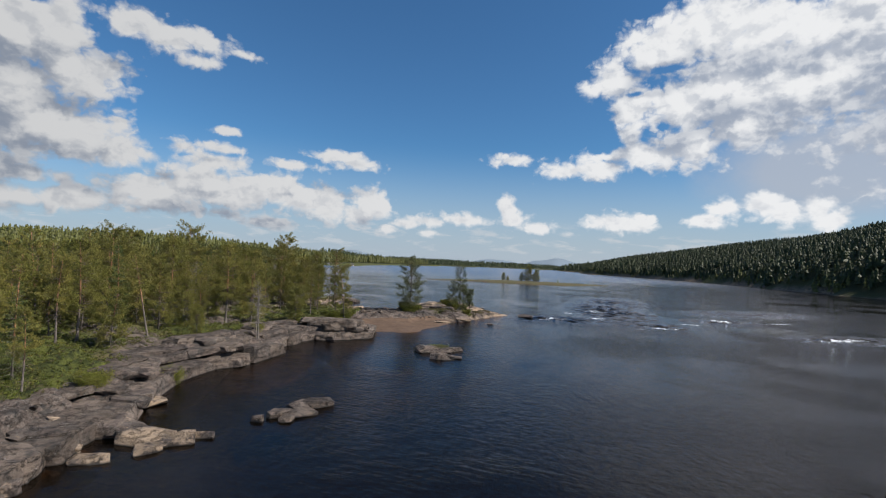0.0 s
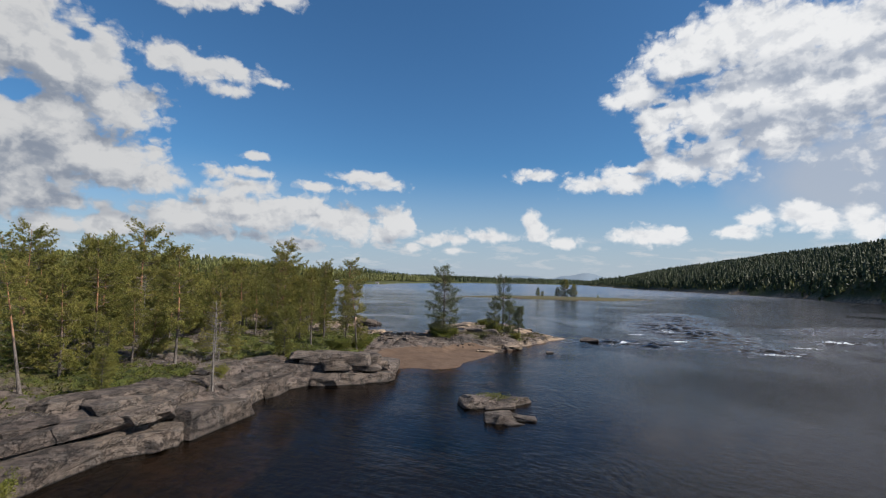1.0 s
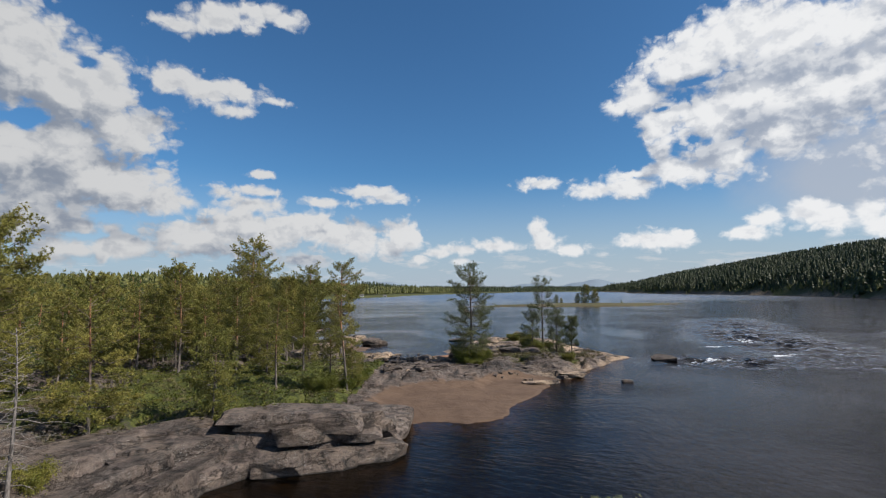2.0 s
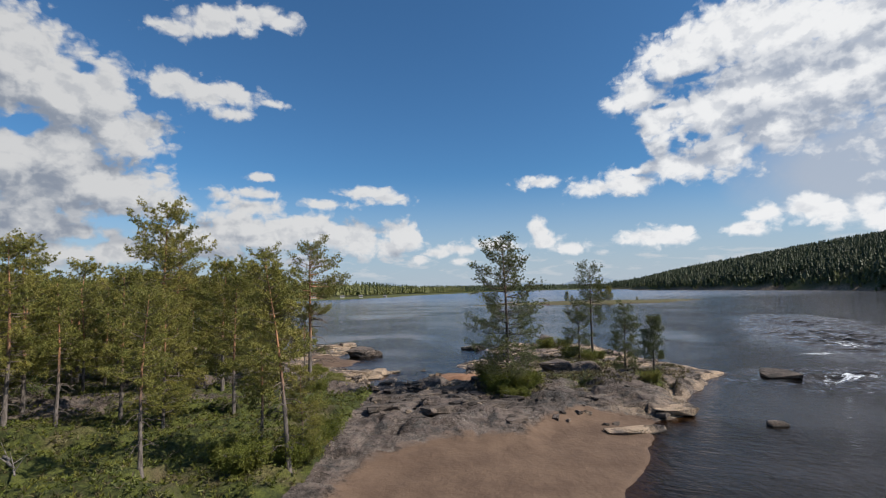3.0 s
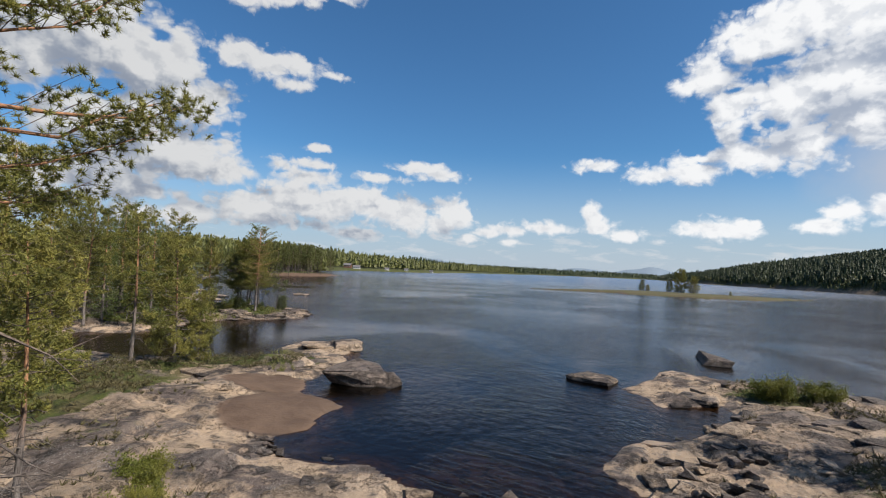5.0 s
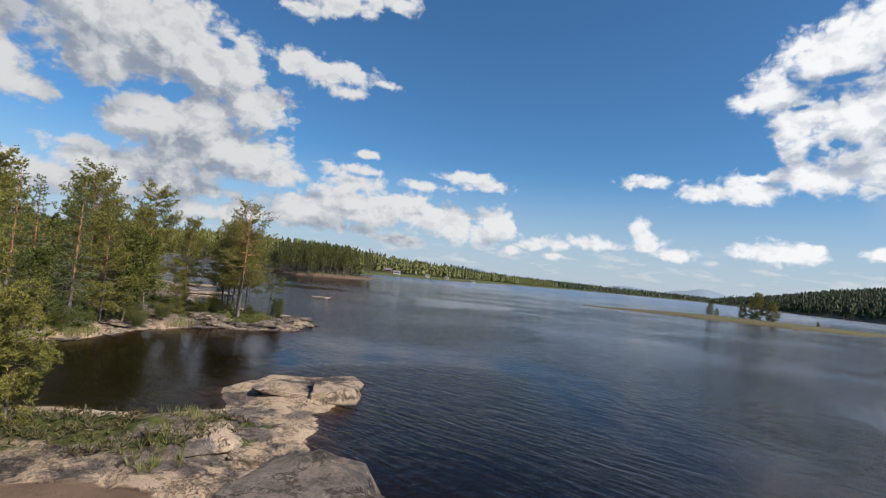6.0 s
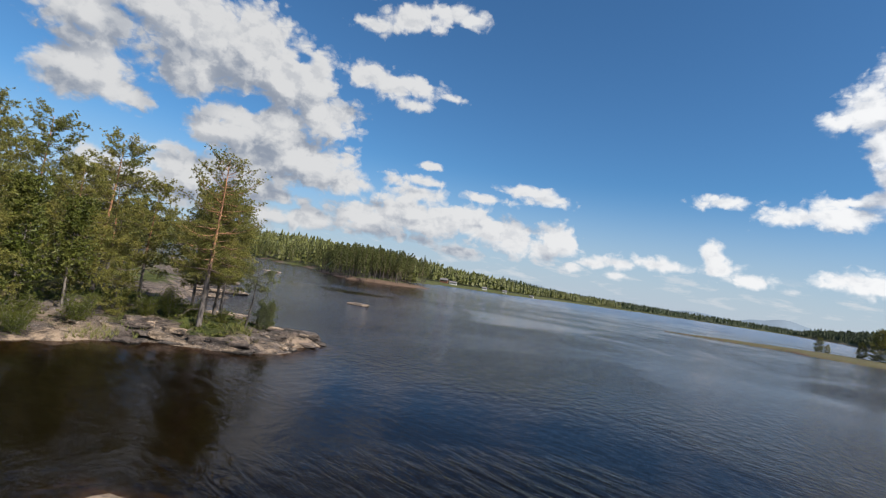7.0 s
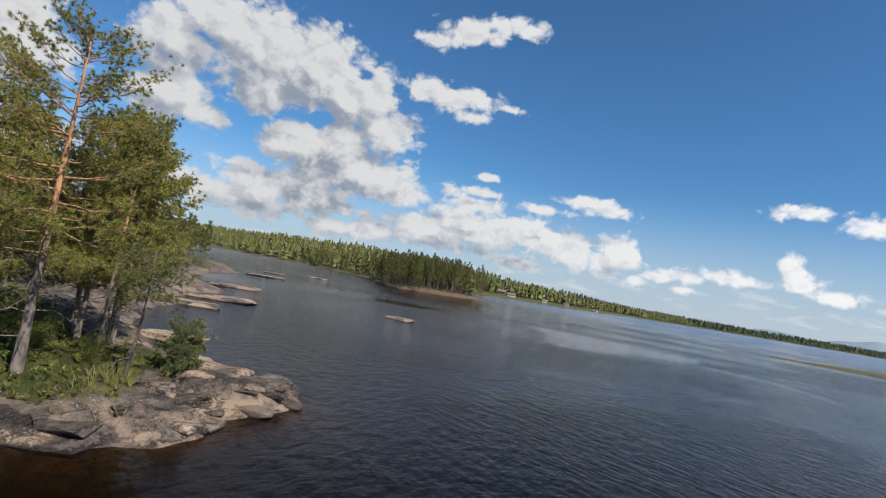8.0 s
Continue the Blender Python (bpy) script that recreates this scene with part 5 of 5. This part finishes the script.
line = CLIFF_SHORE[3:]
for (ax, ay), (bx, by) in zip(line, line[1:]):
    long_, turn = math.hypot(bx - ax, by - ay), math.atan2(by - ay, bx - ax)
    for i in range(max(1, int(long_ / 1.5))):
        u = (i + rng.uniform(0.2, 0.8)) / max(1, int(long_ / 1.5))
        for row, inward in ((0, 0.25), (1, 1.5), (2, 2.9)):
            if rng.uniform() < 0.22 * row or (row and ay < 34 and rng.uniform() < 0.4):
                continue
            off = inward + rng.uniform(-0.3, 0.4)
            x, y = ax + (bx - ax) * u - math.sin(turn) * off, ay + (by - ay) * u + math.cos(turn) * off
            z = height_at(x, y)
            ledge(x, y, grey_blocks, turn + rng.uniform(-0.25, 0.25), rng.uniform(1.3, 2.4), rng.uniform(0.75, 1.05) if row == 0 else rng.uniform(0.4, 0.6),
                  "grey weathered granite ledge above dark water", 0.2 if row == 0 else z - 0.2)
AREAS = [(-3.5, 16, 76.5, 114, 96, grey_blocks, (0.28, 0.85), 0.6, "cracked dark granite slab on the spit"), (-1, 10, 97, 116, 34, pale_blocks, (0.5, 1.3), 0.55, "pale washed granite slab on the spit"),
         (-21, -7, 88, 120, 46, pale_blocks, (0.5, 1.4), 0.5, "pale washed slab on the lake shore"), (-34, -26, 129, 140, 50, grey_blocks, (0.25, 0.62), 0.5, "dark rough ledge on the point"), (-34, -26, 129, 140, 26, pale_blocks, (0.3, 0.8), 0.6, "pale broken ledge on the point"),
         (-36, -30, 117, 131, 14, pale_blocks, (0.5, 1.2), 0.4, "low slab on the bay's shore"), (-6, 4, 78, 88, 34, grey_blocks, (0.35, 0.8), 0.7, "dark lichened block on the neck")]
for x0, x1, y0, y1, count, blocks, (small, large), high, label in AREAS:
    p = np.stack([rng.uniform(x0, x1, count * 6), rng.uniform(y0, y1, count * 6)], 1)
    z, cover, main = lie_of_land(p[:, 0], p[:, 1])[:3]
    ok = (z > 0.06) & (cover["sand"] < 0.3) & (cover["moss"] < 0.45) & (main < 9)
    for (x, y), h in list(zip(p[ok], z[ok]))[:count]:
        k = rng.uniform(small, large)
        ledge(x, y, blocks, rng.normal(0.5, 0.5), k, high, label, h - 0.10 * k, 7.0)

stones = [block_mesh(80 + i, ROCK_GREY if i % 3 == 0 else ROCK_PALE, (0.3, 0.22, 0.13), 12, False) for i in range(10)]
rng = np.random.default_rng(9)
HEAPS = [(1.2, 97.0, 1.6, 3.2, 105, 0.95), (3.4, 101.5, 1.6, 1.6, 14, 0.9), (-9.0, 91.4, 1.0, 1.9, 62, 1.2), (-5.2, 96.5, 2.2, 4.2, 16, 1.4), (-3.6, 84.6, 3.6, 1.9, 38, 1.2), (-2.8, 79.8, 4.5, 2.2, 26, 0.6),
         (-12.6, 26.6, 1.5, 2.2, 34, 1.2), (5.0, 79.6, 2.5, 1.6, 12, 0.6), (-11.5, 99.3, 1.4, 0.7, 10, 0.6), (9, 90, 5, 6, 14, 0.6)]
for hx, hy, sx, sy, count, size in HEAPS:
    p = np.stack([rng.normal(hx, sx * 0.6, count), rng.normal(hy, sy * 0.6, count)], 1)
    for (x, y), z in zip(p, heights(p)):
        if z < (-0.15 if hx != -5.2 else -0.9):
            continue
        ob = tagged(new("stone", stones[int(rng.integers(10))]), "small angular stone in loose shore rubble", "stone", RUBBLE)
        k = size * rng.uniform(0.5, 1.5)
        ob.matrix_basis = Matrix.LocRotScale((x, y, z + 0.03), Euler((rng.uniform(-0.4, 0.4), rng.uniform(-0.4, 0.4), rng.uniform(0, 6.3))), (k, k, k))

# ---- bushes, heath and grass ----
bush = broadleaf("bush", "dense green juniper bush round the foot of a pine", 91, 1.25, 1.5, 0.045, 4200, "bush", False, BUSH, "bushes on the spit", 0.05)
stand(bush, 1.2, 83.2, 0, 1.0, 0.1)
for x, y, size, turn in ((2.5, 82.6, 0.85, 50), (0.6, 84.6, 0.8, 140), (2.6, 84.6, 0.9, 220), (1.8, 81.6, 0.7, 300), (11.4, 87.6, 0.6, 20), (9.0, 101.0, 0.9, 80), (10.2, 98.2, 0.7, 190), (12.0, 101.5, 0.6, 260),
                         (8.4, 110.6, 0.9, 10), (10.5, 110.0, 0.8, 130)):
    also(bush, x, y, turn, size, 0.1)
point_bush = stand(broadleaf("bush", "bluish willow bush at the tip of the rocky point", 92, 1.5, 0.9, 0.032, 2000, "bush", False, SHRUB, "bushes on the point", 0.1), -33.0, 132.6)
stand(conifer("young_pine", "small bluish pine bush at the tip of the point", 35, 1.8, 0.02, 0.6, 10, 6, dead=8, tufts=1.5, skin=GREY_BARK, hero=True, group_name="bushes on the point"), -29.6, 136.0, 0, 0.85)
for x, y, size, turn in ((-33.4, 131.6, 0.9, 40), (-34.6, 129.0, 1.0, 100), (-35.2, 127.0, 1.2, 200), (-33.6, 126.0, 0.9, 260), (-34.6, 123.0, 1.1, 310), (-34.0, 121.0, 1.0, 20), (-32.6, 133.6, 0.7, 70), (-31.2, 134.4, 0.6, 150)):
    also(point_bush, x, y, turn, size, 0.1)
for x, y, size, turn in ((-7.2, 72.2, 0.8, 0), (-8.6, 71.2, 0.8, 60), (-6.8, 74.6, 0.7, 120), (-9.8, 72.8, 0.7, 180), (-9.9, 88.6, 0.5, 240), (-10.4, 85.6, 0.7, 30), (-12.4, 92.6, 0.5, 80), (-13.4, 95.4, 0.55, 170), (-12.3, 94.2, 0.4, 290),
                         (-12.8, 53.2, 0.6, 160), (-13.6, 38.0, 0.9, 200), (-15.4, 33.0, 0.9, 250)):
    also(bush, x, y, turn, size, 0.1)


def undergrowth(name, label, count, x0, x1, y0, y1, mat, seed, blade, wide, per, tall, need):
    """Low plants strewn over the mossy ground as one mass."""
    r = np.random.default_rng(seed)
    pts = np.stack([r.uniform(x0, x1, count), r.uniform(y0, y1, count)], 1)
    z, cover, main = lie_of_land(pts[:, 0], pts[:, 1])[:3]
    clump = fbm(pts[:, 0] * 0.5, pts[:, 1] * 0.5, 3, seed)
    ok = (cover["moss"] + 0.6 * clump > need) & (z > 0.25) & (cover["sand"] < 0.2)
    if mat is SHRUB:    # heather and grass alone grow on the lake shore
        ok &= ~((pts[:, 0] > -26) & (pts[:, 1] > 98) & (pts[:, 1] < 118))
    c = np.concatenate([pts[ok], z[ok, None] + r.uniform(0.02, tall, (ok.sum(), 1))], 1)
    v, f = blades(r, c, np.tile((0, 0, 0.9), (len(c), 1)), per, blade, wide)
    return tagged(new(name, mesh_of(name, v, f, mat)), label, "undergrowth", "", "stuff")


undergrowth("dwarf_shrubs", "low green bilberry and moss under the pines", 52000, -46, -6, 18, 140, SHRUB, 95, 0.15, 0.06, 7, 0.16, 0.45)
undergrowth("heath", "brown heather and dry twigs between the rocks", 12000, -40, -5, 18, 140, HEATHER, 96, 0.2, 0.04, 8, 0.1, 0.25)
undergrowth("spit_heath", "olive heath and grass on the rocky spit", 11000, -4, 17, 78, 116, HEATHER, 97, 0.22, 0.04, 8, 0.14, 0.27)
undergrowth("spit_grass", "thin green grass tufts on the spit", 2600, -4, 17, 78, 116, SEDGE, 98, 0.32, 0.03, 8, 0.05, 0.5)

undergrowth("shore_heath", "brown-green heather and grass in the rock hollows", 5200, -26, -12, 102, 117, HEATHER, 101, 0.2, 0.035, 8, 0.14, 0.4)

# shore grass in the wet hollows
r = np.random.default_rng(99)
tufts = []
for x, y, rad, count in ((-10.0, 89.8, 0.9, 130), (-9.7, 87.6, 0.6, 40), (-12.8, 87.8, 1.4, 60), (-10.9, 92.2, 0.8, 60), (-31.6, 128.4, 1.0, 140), (-33.4, 121.6, 1.2, 160), (-16.6, 109.2, 0.5, 20), (-13.0, 38.6, 1.0, 90), (-29.6, 134.0, 0.8, 25), (-17.5, 111.5, 0.6, 15)):
    p = np.stack([r.normal(x, rad * 0.6, count), r.normal(y, rad * 0.6, count)], 1)
    tufts += [(a, b, c) for (a, b), c in zip(p, heights(p)) if c > 0.02]
v, f = blades(r, tufts, np.tile((0, 0, 2.2), (len(tufts), 1)), 12, 0.36, 0.022)
tagged(new("sedge", mesh_of("sedge", v, f, SEDGE)), "yellow-green sedge tufts at the water's edge", "grass", "", "stuff")

# ---- houses on the far shore ----
WHITE, DARKWOOD = plain_material("white_boards", (0.55, 0.54, 0.51)), plain_material("brown_boards", (0.16, 0.07, 0.045))
ROOF, PANE = plain_material("grey_roof", (0.16, 0.15, 0.15)), plain_material("dark_pane", (0.03, 0.035, 0.04), 0.1)


def house(label, x, y, turn, long, deep, eaves, wall_mat):
    h = tagged(new("house"), label, "house", "houses on the far shore")
    s = Soup()
    s.box((-long / 2, -deep / 2, -0.6), (long / 2, deep / 2, eaves))
    n = len(s.v)
    ridge = eaves + deep * 0.32
    s.v += [(-long / 2, -deep / 2, eaves), (-long / 2, deep / 2, eaves), (-long / 2, 0, ridge), (long / 2, -deep / 2, eaves), (long / 2, deep / 2, eaves), (long / 2, 0, ridge)]
    s.f += [(n, n + 2, n + 1), (n + 3, n + 4, n + 5)]
    part("wall", mesh_of("wall", s.v, s.f, wall_mat), h)
    s = Soup()
    for sign in (-1, 1):
        n = len(s.v)
        e, o, t = sign * (deep / 2 + 0.45), long / 2 + 0.4, 0.18
        low = eaves - 0.14
        s.v += [(-o, e, low), (o, e, low), (o, 0, ridge + 0.02), (-o, 0, ridge + 0.02), (-o, e, low + t), (o, e, low + t), (o, 0, ridge + t), (-o, 0, ridge + t)]
        s.f += [tuple(n + i for i in q) for q in ((3, 2, 1, 0), (4, 5, 6, 7), (0, 1, 5, 4), (1, 2, 6, 5), (2, 3, 7, 6), (3, 0, 4, 7))]
    roof = part("roof", mesh_of("roof", s.v, s.f, ROOF), h)
    s = Soup()
    s.box((long * 0.15, -0.35, ridge - 0.5), (long * 0.15 + 0.7, 0.35, ridge + 0.9))
    part("chimney", mesh_of("chimney", s.v, s.f, ROOF), roof)
    for i in range(3):
        s, fr = Soup(), Soup()
        cx = -long / 2 + long * (i + 0.7) / 3.4
        fr.box((cx - 0.65, -deep / 2 - 0.08, eaves * 0.38), (cx + 0.65, -deep / 2 + 0.02, eaves * 0.9))
        s.box((cx - 0.52, -deep / 2 - 0.1, eaves * 0.38 + 0.1), (cx + 0.52, -deep / 2 - 0.06, eaves * 0.9 - 0.1))
        win = part("window", mesh_of("frame", fr.v, fr.f, WHITE), h)
        part("pane", mesh_of("pane", s.v, s.f, PANE), win)
    h.matrix_basis = pose(x, y, height_at(x, y) + 0.3, 0, 0, turn)
    return h


house("white wooden house with a grey roof on the lake shore", -152, 548, 12, 6.6, 4.4, 1.5, WHITE)
house("small white cabin with a dark roof on the shore", -129, 578, 20, 4.2, 3.2, 1.3, WHITE)
house("low white cabin beside a green meadow", -114, 604, 10, 4.2, 3.2, 1.3, WHITE)
house("small pale cabin at the edge of dark spruces", -93, 646, 0, 4.2, 3.2, 1.4, WHITE)
house("dark brown cabin behind the white ones", -164, 556, 8, 7, 5, 2.4, DARKWOOD)

# ---- fallen wood, moss on the islet ----


def fallen_log(x, y, turn, long, thick, seed):
    r = np.random.default_rng(seed)
    s = Soup()
    pts = [(-long / 2 + long * i / 6, r.uniform(-0.05, 0.05) * long * 0.4, r.uniform(0, 0.05)) for i in range(7)]
    s.tube(pts, [thick * (1 - 0.1 * i) for i in range(7)], 7)
    log = tagged(new("fallen_log"), "bleached dead pine log lying on the ground", "log", "fallen logs")
    part("stem", mesh_of("stem", s.v, s.f, DEAD, True), log)
    for i in range(5):
        p = pts[1 + i]
        q = Soup()
        q.tube([p, (p[0] + r.uniform(-0.3, 0.5), p[1] + r.uniform(-0.6, 0.6), p[2] + r.uniform(0.1, 0.6))], [thick * 0.3, 0.006], 4)
        part("stub", mesh_of("stub", q.v, q.f, DEAD), log)
    log.matrix_basis = pose(x, y, height_at(x, y) + thick * 0.8, 0, 0, turn)


for i, (x, y, turn, long, thick) in enumerate(((-16.2, 70.6, -40, 2.6, 0.07), (-13.6, 87.4, 20, 1.4, 0.10), (-17.4, 89.4, 70, 3.2, 0.09), (-14.8, 90.8, 130, 2.4, 0.08), (-20.4, 52.0, 30, 3.0, 0.09), (4.6, 84.8, 10, 1.8, 0.06), (8.2, 96.6, 50, 2.2, 0.07))):
    fallen_log(x, y, turn, long, thick, 400 + i)

r = np.random.default_rng(120)
cushion = [(5.5 + r.normal(0, 0.55), 54.8 + r.normal(0, 0.4), 0.52 + r.uniform(-0.12, 0.06)) for _ in range(200)]
v, f = blades(r, cushion, np.tile((0, 0, 1.2), (len(cushion), 1)), 8, 0.14, 0.035)
tagged(new("moss_cushion", mesh_of("moss_cushion", v, f, SEDGE)), "yellow-green moss and grass on top of the islet rock", "moss", "", "stuff")
